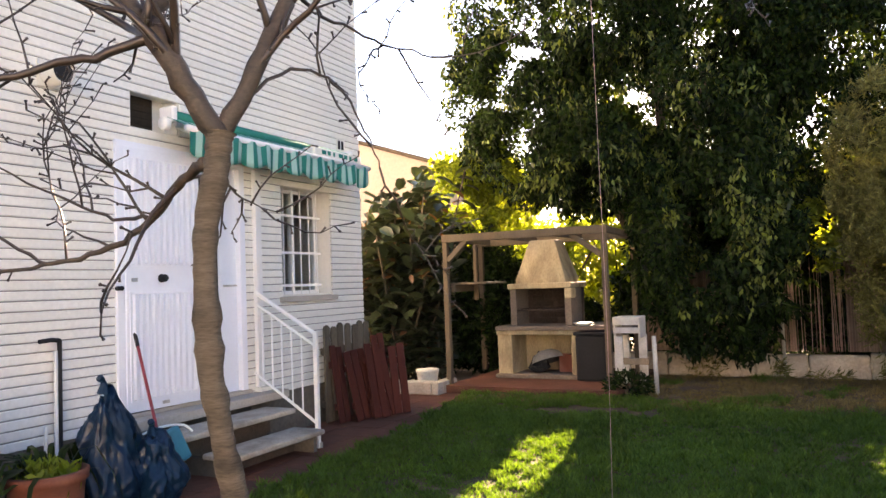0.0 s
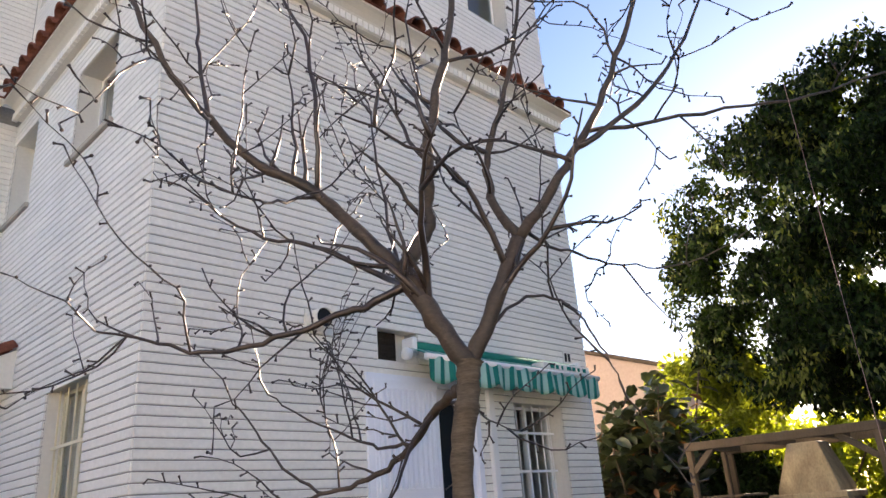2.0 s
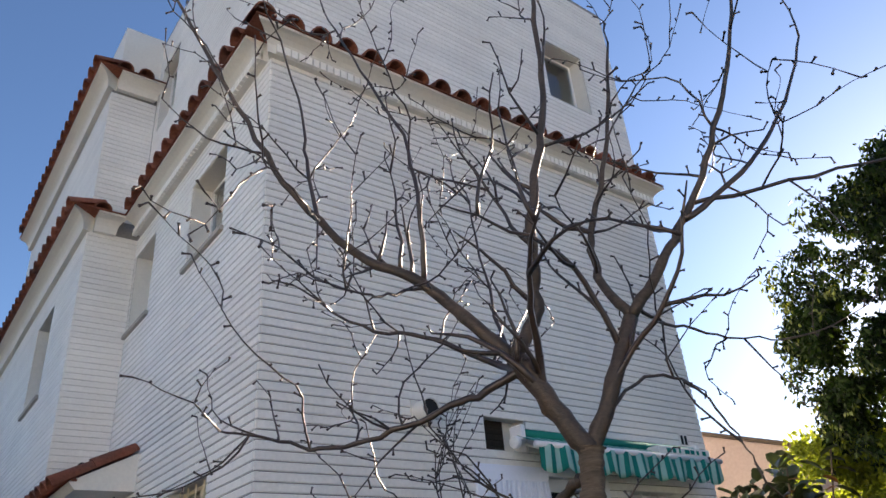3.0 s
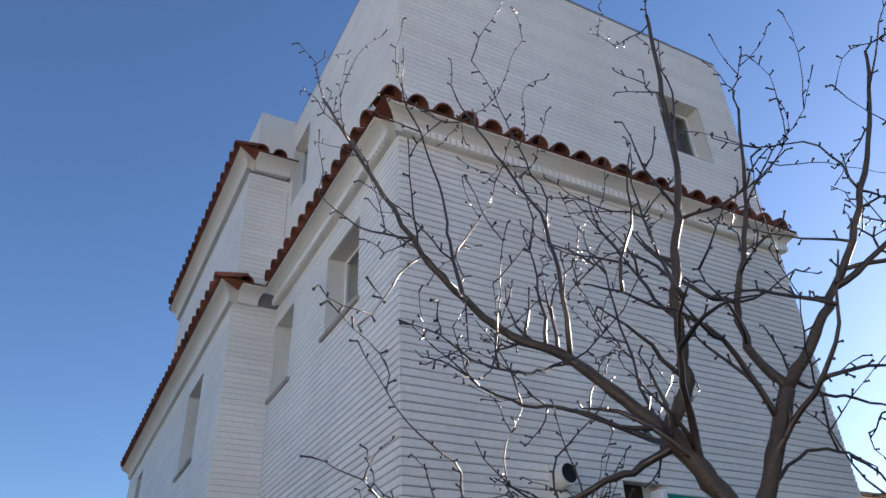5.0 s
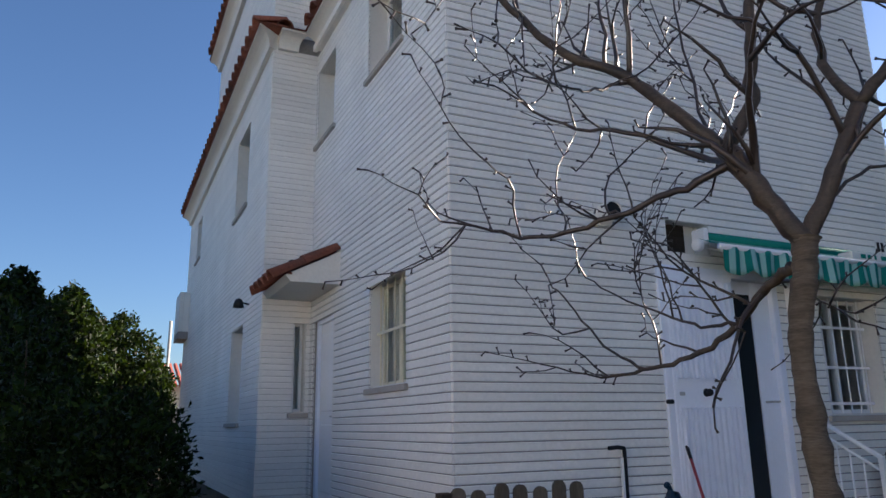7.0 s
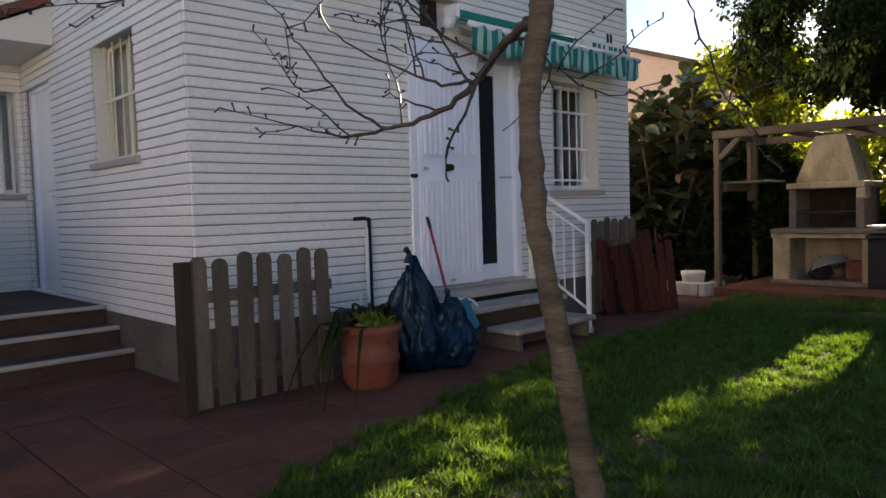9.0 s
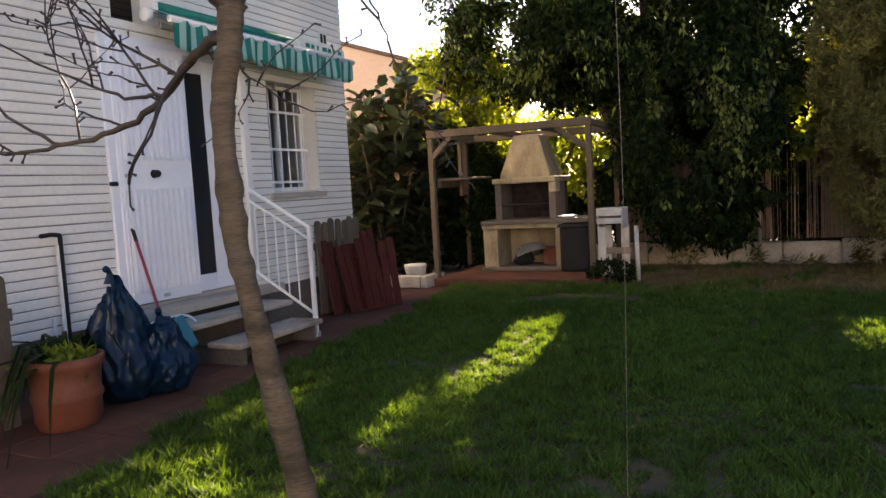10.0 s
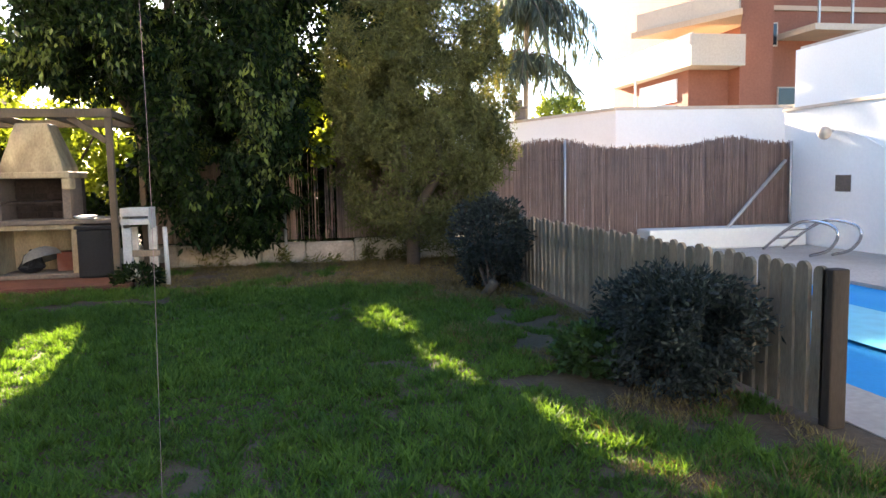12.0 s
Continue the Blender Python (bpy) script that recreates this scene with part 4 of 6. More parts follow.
# flower pot with trailing strap leaves
pot = thing("flower_pot", "terracotta pot with a green trailing plant", "pot", at=(0.86, -0.80, 0))
part("pot", lathe(bmesh.new(), [(0.0, 0.0), (0.165, 0.0), (0.175, 0.03), (0.19, 0.05), (0.192, 0.16), (0.205, 0.18), (0.205, 0.21), (0.195, 0.225), (0.205, 0.36), (0.225, 0.375), (0.228, 0.43), (0.205, 0.435), (0.195, 0.38), (0.0, 0.37)], 28), POT, pot, "ribbed terracotta pot", True)
rng = np.random.default_rng(5)
bm = bmesh.new()
for i in range(46):
    a = rng.uniform(-0.7, 3.9)
    r1 = rng.uniform(0.14, 0.42) * (1.6 if 2.6 < a < 4.2 else 1)
    h = rng.uniform(0.05, 0.22)
    base = Vector((0.08 * math.cos(a), 0.08 * math.sin(a), 0.38))
    pts = [base + Vector((math.cos(a), math.sin(a), 0)) * r1 * t + Vector((0, 0, h * math.sin(math.pi * min(t * 1.1, 1.0)) - 0.22 * t ** 3 * r1 / 0.3)) for t in (0, 0.25, 0.5, 0.75, 1)]
    side = Vector((-math.sin(a), math.cos(a), 0))
    ws = (0.010, 0.014, 0.013, 0.009, 0.001)
    l = [bm.verts.new(p + side * w) for p, w in zip(pts, ws)]
    r = [bm.verts.new(p - side * w + Vector((0, 0, 0.004))) for p, w in zip(pts, ws)]
    for k in range(4):
        bm.faces.new((l[k], r[k], r[k + 1], l[k + 1]))
part("strap_leaves", bm, LEAF_DARK, pot, "long drooping green leaves", True)
part("leafy_tuft", leaf_mesh("leafy_tuft", np.array([0, 0, 0.41]) + rng.normal(size=(260, 3)) * [0.08, 0.08, 0.025], rng.normal(size=(260, 3)) + [0, 0, 0.8], 0.07, 0.035, LEAF_YELLOW, rng), None, pot, "bright green leaf tuft")["kind"] = "stuff"

# blue plastic sack of garden waste
def sack(name, label, at, rad, h, mat, seed, neck=0.07):
    """A crumpled plastic sack, gathered at the top, with sharp folds."""
    bm = bmesh.new()
    bmesh.ops.create_icosphere(bm, subdivisions=5, radius=1.0)
    for v in bm.verts:
        p = v.co.copy()
        t = (p.z + 1) / 2
        a = math.atan2(p.y, p.x)
        round_ = math.sqrt(max(1 - p.z ** 2, 0))
        prof = round_ ** 0.45 * (1.0 if t < 0.35 else max(neck / rad, 1.0 - ((t - 0.35) * 1.15) ** 1.1)) if t < 0.985 else 0.0
        q = Vector((math.cos(a) * 1.3, math.sin(a) * 1.3, t * 1.8 + seed))
        ridge = 1 - 2 * abs(noise.noise(q * 2.6))
        fold = 1 - 2 * abs(noise.noise(q * 5.5 + Vector((3, 1, 7))))
        wr = 0.86 + 0.40 * noise.noise(q * 1.1) + 0.16 * ridge + 0.06 * fold
        k = rad * prof * wr
        peak = 1 + 0.12 * noise.noise(q * 1.7) + max(t - 0.6, 0) * (0.55 * noise.noise(Vector((math.cos(a) * 1.1, math.sin(a) * 1.1, seed))) + 0.12 * fold)
        v.co = Vector((math.cos(a) * k - 0.16 * h * max(t - 0.4, 0), math.sin(a) * k * 0.85, t * h * peak))
    lo = min(v.co.z for v in bm.verts)
    bmesh.ops.translate(bm, vec=(0, 0, -lo), verts=bm.verts)
    peak = max(bm.verts, key=lambda v: v.co.z).co.copy()
    t = thing(name, label, "sack")
    part("sack_body", bm, mat, t, "", True)
    part("gathered_top", tube(bmesh.new(), smooth_curve([peak - Vector((0, 0, 0.07)), peak, peak + Vector((-0.03, 0.01, 0.035))], 3), [0.044, 0.036, 0.026, 0.018, 0.020, 0.024, 0.022], 9), mat, t, "crumpled gathered top")
    return t


s = sack("garden_sack", "blue crumpled plastic sack of garden waste on the paving", None, 0.30, 0.78, BLUE_BAG, 3.0, 0.11)
s.matrix_basis = pose(1.44, -0.64, 0.0, 2, -5, 20)
s = sack("garden_sack", "dark blue plastic sack slumped beside the steps", None, 0.25, 0.48, BLUE_BAG, 8.0, 0.16)
s.matrix_basis = pose(1.62, -0.80, 0.0, 0, 6, 60)

broom = thing("broom", "red handled broom with a clipped teal dustpan leaning on the door", "broom")
part("handle", tube(bmesh.new(), [(1.905, -0.63, 0.10), (2.085, -0.115, 1.04)], 0.012, 8), RED_PLASTIC, broom)
part("grip", tube(bmesh.new(), [(2.085, -0.115, 1.04), (2.105, -0.06, 1.14)], 0.015, 8), BLACK, broom)
bm = boxes((-0.12, -0.03, -0.08, 0.12, 0.03, 0.04))
for v in bm.verts:
    if v.co.z < 0:
        v.co.y *= 1.7
bmesh.ops.transform(bm, matrix=pose(1.90, -0.64, 0.085, -20, 0, 20), verts=bm.verts)
part("bristles", bm, BLACK, broom, "dark worn bristle head")
bm = soft(boxes((-0.10, -0.05, -0.13, 0.10, 0.03, 0.13)), 0.025, 2)
for v in bm.verts:
    v.co.x *= 1 + 0.5 * v.co.z
bmesh.ops.transform(bm, matrix=pose(1.90, -0.68, 0.34, -25, -8, 10), verts=bm.verts)
part("dustpan", bm, TEAL, broom, "bright teal plastic dustpan")
hose = tagged(part("garden_hose", tube(bmesh.new(), smooth_curve([(1.90, -0.37, 0.405), (2.0, -0.375, 0.43), (2.14, -0.40, 0.435), (2.21, -0.47, 0.425), (2.26, -0.50, 0.372)], 5), 0.010, 8), WHITE_PAINT, smooth=True), "thin white hose looped over the step", "hose")

# side porch
bm = boxes((-1.12, 1.75, 0.0, -0.018, JY - 0.02, 0.46))
porch = thing("porch_steps", "dark stone steps up to the side entrance", "steps")
part("landing", soft(bm, 0.01), STEP_STONE, porch)
for i in range(2):
    part("step", soft(boxes((-1.12, 1.45 - 0.30 * i, 0.0, -0.022, 1.75 - 0.30 * i - 0.003, 0.31 - 0.155 * i)), 0.008), STEP_STONE, porch)
    part("nosing", soft(boxes((-1.13, 1.425 - 0.30 * i, 0.285 - 0.155 * i, -0.022, 1.50 - 0.30 * i, 0.318 - 0.155 * i)), 0.006), SILL, porch)
part("nosing", soft(boxes((-1.13, 1.725, 0.435, -0.022, 1.80, 0.467)), 0.006), SILL, porch)

can = thing("door_canopy", "small clay tiled canopy over the side door", "canopy")
bm = bmesh.new()
prof = [(0.0, 2.88), (-0.56, 2.88), (-0.62, 2.95), (0.0, 3.26)]
a = [bm.verts.new((x, 2.86, z)) for x, z in prof]
b = [bm.verts.new((x, JY - 0.014, z)) for x, z in prof]
bm.faces.new(a)
bm.faces.new(list(reversed(b)))
for i in range(4):
    bm.faces.new((a[(i + 1) % 4], a[i], b[i], b[(i + 1) % 4]))
part("soffit", bm, RENDER_WHITE, can)
for i in range(5):
    for row in range(2):
        t = part("roof_tile", TILE_MESH, None, can)
        t.matrix_basis = pose(-0.76 + row * 0.36, 2.92 + i * 0.25, 2.90 + row * 0.185, 0, 0, -90) @ pose(0, 0, 0, 27, 0, 0)
part("tile_bed", boxes((-0.60, 2.84, 2.955, -0.55, JY - 0.02, 2.975)), TERRACOTTA, can)
lamp = thing("porch_lamp", "small dark wall lamp on the bay", "lamp")
part("arm", tube(bmesh.new(), [(JX - 0.013, 5.0, 2.95), (JX - 0.12, 5.0, 2.97)], 0.012, 8), BLACK, lamp)
part("shade", lathe(bmesh.new(), [(0.02, 0.07), (0.05, 0.05), (0.075, -0.05), (0.06, -0.05), (0.0, 0.04)], 14, (JX - 0.15, 5.0, 2.95)), BLACK, lamp, "", True)
lamp = thing("porch_lamp", "small dark lamp above the canopy", "lamp")
part("arm", tube(bmesh.new(), [(-0.3, JY - 0.013, 3.32), (-0.3, JY - 0.12, 3.33)], 0.012, 8), BLACK, lamp)
part("shade", lathe(bmesh.new(), [(0.02, 0.06), (0.045, 0.04), (0.06, -0.04), (0.05, -0.04), (0.0, 0.03)], 14, (-0.3, JY - 0.14, 3.31)), BLACK, lamp, "", True)

grille = thing("wall_grille", "small dark air grille in the white wall", "grille")
part("frame", soft(boxes((4.96, -0.022, 3.03, 5.12, -0.012, 3.17)), 0.003), RENDER_WHITE, grille)
for x in (4.985, 5.05):
    part("slot", boxes((x, -0.026, 3.05, x + 0.04, -0.021, 3.15)), BLACK, grille)

# small balcony at the far end of the bay
fb_ = thing("side_balcony", "white rendered balcony at the far end of the house", "balcony")
part("slab", soft(boxes((JX - 0.24, 12.9, 3.35, JX - 0.014, 13.9, 3.52)), 0.01), MORTAR, fb_)
part("parapet", soft(boxes((JX - 0.24, 12.9, 3.52, JX - 0.16, 13.9, 4.45)), 0.01), RENDER_WHITE, fb_)
part("parapet", soft(boxes((JX - 0.158, 12.9, 3.52, JX - 0.014, 12.98, 4.45)), 0.01), RENDER_WHITE, fb_)

# ---- barbecue corner ----
slab = thing("barbecue_plinth", "raised red paving slab edged with pale kerb", "kerb", kind="structure")
part("slab", boxes((6.72, -2.72, 0.0, 9.0, -0.42, 0.10)), PAVING, slab)
for i, (xa, ya, xb, yb) in enumerate(((6.50, 0.10, 6.66, 0.52), (6.50, -0.31, 6.66, 0.09), (6.67, -0.42, 7.05, -0.30), (6.50, -0.42, 6.66, -0.32))):
    part("kerb_stone", soft(boxes((xa, ya, 0.0, xb, yb, 0.165)), 0.012), KERB, slab)

pg = thing("pergola", "weathered timber pergola over the barbecue", "pergola")
PL, PR = (6.85, -0.42), (6.95, -2.56)
H = 2.09
for x, y in (PL, PR, (8.45, -0.22), (8.55, -2.55)):
    part("post", soft(boxes((x - 0.036, y - 0.036, 0.10, x + 0.036, y + 0.036, H - 0.09)), 0.006), PERGOLA, pg)
def beam(p, q, w, h):
    p, q = Vector(p), Vector(q)
    d = q - p
    m = Matrix.Translation(p) @ d.to_track_quat('X', 'Z').to_matrix().to_4x4()
    bm = bmesh.new()
    box(bm, 0, -w / 2, -h / 2, d.length, w / 2, h / 2)
    soft(bm, 0.006)
    bmesh.ops.transform(bm, matrix=m, verts=bm.verts)
    return bm
part("beam", beam((PL[0] - 0.01, PL[1] + 0.04, H - 0.04), (PR[0] - 0.01, PR[1] - 0.05, H - 0.04), 0.09, 0.10), PERGOLA, pg)
part("beam", beam((8.45, -0.1, H - 0.04), (8.55, -2.67, H - 0.04), 0.09, 0.10), PERGOLA, pg)
for t in (0.0, 0.36, 0.68, 1.0):
    y = PL[1] + (PR[1] - PL[1]) * t
    part("rafter", beam((6.93, y, H - 0.035), (8.42, y + 0.05, H - 0.035), 0.06, 0.08), PERGOLA, pg)
part("brace", beam((PL[0], PL[1] - 0.03, H - 0.34), (PL[0] + 0.01, PL[1] - 0.30, H - 0.08), 0.06, 0.07), PERGOLA, pg)
part("brace", beam((PR[0], PR[1] + 0.03, H - 0.36), (PR[0], PR[1] + 0.42, H - 0.08), 0.06, 0.07), PERGOLA, pg)
part("shelf", soft(boxes((6.90, -0.98, 1.425, 7.60, -0.45, 1.455)), 0.004), PERGOLA, pg, "weathered shelf board")
part("shelf_post", soft(boxes((7.50, -0.57, 1.20, 7.55, -0.52, 1.98)), 0.004), PERGOLA, pg)
part("shelf_bearer", soft(boxes((6.90, -0.52, 1.33, 7.58, -0.46, 1.425)), 0.004), PERGOLA, pg)

bq = thing("barbecue", "cream concrete barbecue with tapered hood and sooted firebox", "barbecue")
BX, BY0, BY1 = 7.62, -2.00, -0.80
part("side_pier", soft(boxes((BX, BY1 - 0.22, 0.10, BX + 0.75, BY1, 0.74)), 0.012), BBQ_CREAM, bq)
part("side_pier", soft(boxes((BX, BY0, 0.10, BX + 0.75, BY0 + 0.13, 0.74)), 0.012), BBQ_CREAM, bq)
part("back_panel", boxes((BX + 0.55, BY0 + 0.13, 0.10, BX + 0.72, BY1 - 0.22, 0.74)), BBQ_CREAM, bq)
part("base_slab", soft(boxes((BX - 0.05, BY0 - 0.03, 0.10, BX + 0.78, BY1 + 0.03, 0.155)), 0.008), BBQ_STONE, bq)
part("worktop", soft(boxes((BX - 0.08, BY0 - 0.72, 0.76, BX + 0.80, BY1 + 0.0, 0.82)), 0.010), BBQ_STONE, bq, "grey concrete worktop")
part("worktop_edge", soft(boxes((BX - 0.04, BY0, 0.70, BX + 0.02, BY1, 0.76)), 0.006), BBQ_CREAM, bq)
part("firebox_side", boxes((BX + 0.12, BY1 - 0.26, 0.82, BX + 0.72, BY1 - 0.17, 1.33)), BBQ_STONE, bq)
part("firebox_side", boxes((BX + 0.12, BY0 + 0.14, 0.82, BX + 0.72, BY0 + 0.23, 1.33)), BBQ_STONE, bq)
fb = part("firebox_back", boxes((BX + 0.62, BY0 + 0.13, 0.82, BX + 0.72, BY1 - 0.13, 1.33)), SOOT, bq)
for r in range(6):
    for c in range(5):
        w = (BY1 - BY0 - 0.28) / 5
        off = w / 2 if r % 2 else 0
        y = BY0 + 0.14 + c * w + off * 0.5
        part("brick", boxes((BX + 0.60, y + 0.006, 0.83 + r * 0.08, BX + 0.625, y + w - 0.006, 0.83 + r * 0.08 + 0.07)), SOOT, fb)
part("mantel", soft(boxes((BX + 0.04, BY0 + 0.11, 1.33, BX + 0.80, BY1 - 0.16, 1.41)), 0.012), BBQ_CREAM, bq, "cream concrete mantel")
part("mantel_bracket", soft(boxes((BX + 0.05, BY0 + 0.10, 1.19, BX + 0.25, BY0 + 0.21, 1.33)), 0.015), BBQ_CREAM, bq)
bm = bmesh.new()
yc = -1.40
lo = [(BX + 0.12, BY0 + 0.20), (BX + 0.75, BY0 + 0.20), (BX + 0.75, BY1 - 0.26), (BX + 0.12, BY1 - 0.26)]
hi = [(BX + 0.33, yc - 0.19), (BX + 0.70, yc - 0.19), (BX + 0.70, yc + 0.19), (BX + 0.33, yc + 0.19)]
zs = (1.41, 1.47, 2.02)
rings = []
for z, (A, B, t) in zip(zs, ((lo, hi, 0.0), (lo, hi, 0.03), (lo, hi, 1.0))):
    rings.append([bm.verts.new((a[0] + (b[0] - a[0]) * t, a[1] + (b[1] - a[1]) * t, z)) for a, b in zip(A, B)])
for a, b in zip(rings, rings[1:]):
    for k in range(4):
        bm.faces.new((a[k], a[(k + 1) % 4], b[(k + 1) % 4], b[k]))
bm.faces.new(rings[-1])
part("hood", soft(bm, 0.012), BBQ_CREAM, bq, "cream tapered hood with brown stains")
rack = part("grill_rack", boxes((BX + 0.13, BY0 + 0.235, 1.02, BX + 0.15, BY1 - 0.262, 1.04)), SOOT, bq, "sooty iron grill rack")
part("rack_rail", boxes((BX + 0.57, BY0 + 0.235, 1.02, BX + 0.59, BY1 - 0.262, 1.04)), SOOT, rack)
for i in range(12):
    y = BY0 + 0.26 + i * (BY1 - BY0 - 0.53) / 11
    part("grill_bar", tube(bmesh.new(), [(BX + 0.13, y, 1.045), (BX + 0.59, y, 1.045)], 0.005, 6), SOOT, rack)

tub = tagged(part("metal_tub", lathe(bmesh.new(), [(0.0, 0.0), (0.10, 0.01), (0.19, 0.06), (0.235, 0.15), (0.245, 0.16), (0.225, 0.15), (0.0, 0.03)], 24), DULL_METAL, smooth=True), "dented metal bowl propped under the barbecue", "bowl")
tub.matrix_basis = pose(BX + 0.28, -1.40, 0.46, 168, 16, 25)
sk = sack("coal_sack", "black charcoal sack under the barbecue", None, 0.17, 0.20, BLACK, 4.0, 0.12)
sk.matrix_basis = pose(BX + 0.25, -1.32, 0.156, 0, 0, 30)
tagged(part("clay_block", soft(boxes((BX + 0.28, -1.86, 0.157, BX + 0.45, -1.60, 0.40)), 0.006), POT), "orange clay block under the barbecue", "brick")
bin_ = thing("waste_bin", "dark plastic bin beside the barbecue", "bin")
part("bin_body", soft(boxes((7.45, -2.38, 0.101, 7.85, -1.98, 0.70)), 0.03, 2), BLACK, bin_)
part("bin_lid", soft(boxes((7.43, -2.40, 0.70, 7.87, -1.96, 0.745)), 0.015, 2), BLACK, bin_)
plate = tagged(part("white_dish", lathe(bmesh.new(), [(0.0, 0.0), (0.09, 0.0), (0.14, 0.035), (0.135, 0.04), (0.0, 0.012)], 20), WHITE_PAINT, smooth=True), "white dish on the grey worktop", "dish")
plate.matrix_basis = pose(7.62, -2.06, 0.822)
box_ = thing("white_crate_stand", "white painted crate stand beside the pergola", "stand")
for i, z in enumerate((0.80, 0.90)):
    part("slat", soft(boxes((7.02, -2.92, z - 0.04, 7.06, -2.60, z + 0.03)), 0.004), OLD_WHITE, box_)
part("crate_top", soft(boxes((7.02, -2.92, 0.93, 7.42, -2.60, 0.955)), 0.004), OLD_WHITE, box_)
part("crate_side", boxes((7.06, -2.92, 0.70, 7.40, -2.90, 0.93)), OLD_WHITE, box_)
part("crate_side", boxes((7.06, -2.62, 0.70, 7.40, -2.60, 0.93)), OLD_WHITE, box_)
for x, y in ((7.04, -2.66), (7.38, -2.66), (7.38, -2.88)):
    part("leg", soft(boxes((x - 0.025, y - 0.05, 0.0, x + 0.025, y + 0.05, 0.72)), 0.004), OLD_WHITE, box_)
part("cross_board", soft(boxes((7.03, -3.02, 0.38, 7.06, -2.66, 0.46)), 0.004), WEATHERED, box_)
tagged(part("white_stake", tube(bmesh.new(), [(7.12, -3.08, 0.0), (7.12, -3.07, 0.72)], 0.028, 10), OLD_WHITE, smooth=True), "white painted stake in the lawn edge", "post")
pots = tagged(part("pale_pot", lathe(bmesh.new(), [(0.0, 0.0), (0.10, 0.0), (0.135, 0.10), (0.15, 0.22), (0.16, 0.25), (0.16, 0.28), (0.14, 0.28), (0.0, 0.24)], 20), OLD_WHITE, smooth=True), "pale round planter behind the kerb", "pot")
pots.matrix_basis = pose(6.95, -0.02, 0.0)


# ---- boundary ----
bm = bmesh.new()
y = -7.6
k = 0
while y < 2.0:
    w = 0.55 + 0.25 * random.random()
    h = 0.30 + 0.10 * random.random()
    box(bm, 8.92, y, 0.0, 9.14, y + w - 0.012, h)
    y += w
    k += 1
bw = part("wall_boundary", soft(bm, 0.02), WALL_OLD)
tagged(bw, "low whitewashed boundary wall, patchy and stained", "wall", kind="structure")


def reed_screen(name, label, x, y0, y1, z0, z1, seed, gaps=()):
    """Thousands of thin upright canes tied into a screen, ragged at the top."""
    r = np.random.default_rng(seed)
    n = int(abs(y1 - y0) / 0.0022)
    ys = np.linspace(y0, y1, n) + r.normal(size=n) * 0.006
    top = z1 + 0.06 * np.sin(ys * 1.9 + 5.0) + 0.025 * np.sin(ys * 4.3 + 1) + r.normal(size=n) * 0.026 - 0.05 * (r.uniform(size=n) < 0.15)
    keep = np.ones(n, bool)
    for a, b, p in gaps:
        keep &= ~((ys > a) & (ys < b) & (r.uniform(size=n) < p))
    ys, top = ys[keep], top[keep]
    n = len(ys)
    xs = x + r.uniform(-0.028, 0.028, n)
    w = 0.0085
    lean = r.normal(size=n) * 0.012
    v = np.empty((n, 6, 3))
    for j, (dx, dy) in enumerate(((-w, -w * 0.6), (-w, w * 0.6), (w, 0))):
        v[:, j] = np.stack([xs + dx * 0.8, ys + dy, np.full(n, z0)], 1)
        v[:, j + 3] = np.stack([xs + dx * 0.8, ys + dy + lean, top], 1)
    s = thing(name, label, "screen")
    count = max(2, round(abs(y1 - y0) / 1.0))
    where = np.clip(((ys - ys.min()) / (ys.max() - ys.min() + 1e-6) * count).astype(int), 0, count - 1)
    for i in range(count):
        vi = v[where == i]
        b = np.arange(len(vi))[:, None] * 6
        f = np.concatenate([b + [0, 3, 1], b + [1, 3, 4], b + [1, 4, 2], b + [2, 4, 5], b + [2, 5, 0], b + [0, 5, 3], b + [3, 5, 4]])
        part("reed_panel", quads_mesh("reed_panel", vi.reshape(-1, 3), f, REED), None, s)
    for z in (z0 + 0.25, (z0 + z1) / 2, z1 - 0.22):
        part("tie_wire", tube(bmesh.new(), [(x - 0.03, y0, z), (x - 0.03, y1, z)], 0.0015, 4), DARK_BARK, s)
    return s


reed_screen("reed_screen", "brown reed screen behind the swimming pool", 8.95, -12.68, -7.4, 0.05, 1.69, 3)
reed_screen("reed_screen", "torn brown reed screen behind the garden trees", 9.05, -7.35, -2.6, 0.36, 1.62, 4, gaps=((-5.2, -4.6, 0.93), (-4.6, -4.2, 0.75), (-3.9, -3.7, 0.5)))
for y, h, gy in ((-8.73, 1.78, 0), (-12.67, 1.72, 0), (-4.42, 1.9, 0), (-6.3, 1.7, 0)):
    tagged(part("fence_post", tube(bmesh.new(), [(8.88, y, 0.0), (8.88, y, h)], 0.022, 8), STEEL, smooth=True), "thin galvanised post of the boundary fence", "post", "boundary posts")
tagged(part("fence_strut", tube(bmesh.new(), [(8.80, -12.51, 1.40), (8.40, -10.93, 0.03)], 0.028, 8), STEEL, smooth=True), "slanting galvanised strut of the screen", "post")

picket_fence("pool_fence", "grey weathered picket fence between lawn and pool", (9.0, -7.15), (4.05, -7.15), 38, 0.085, 0.74, WEATHERED, 0.80, posts=(0, 0.5), jitter=0.008, post_y=0.023).matrix_basis = pose(9.0, -7.15, 0.02, 0, 0, 180)
picket_fence("pool_fence", "grey weathered picket fence with wide end boards", (4.05, -7.15), (1.0, -7.15), 28, 0.088, 0.74, WEATHERED, 0.74, posts=(0.01, 0.5), jitter=0.003, post_y=0.023).matrix_basis = pose(4.05, -7.15, 0.02, 0, 0, 180)
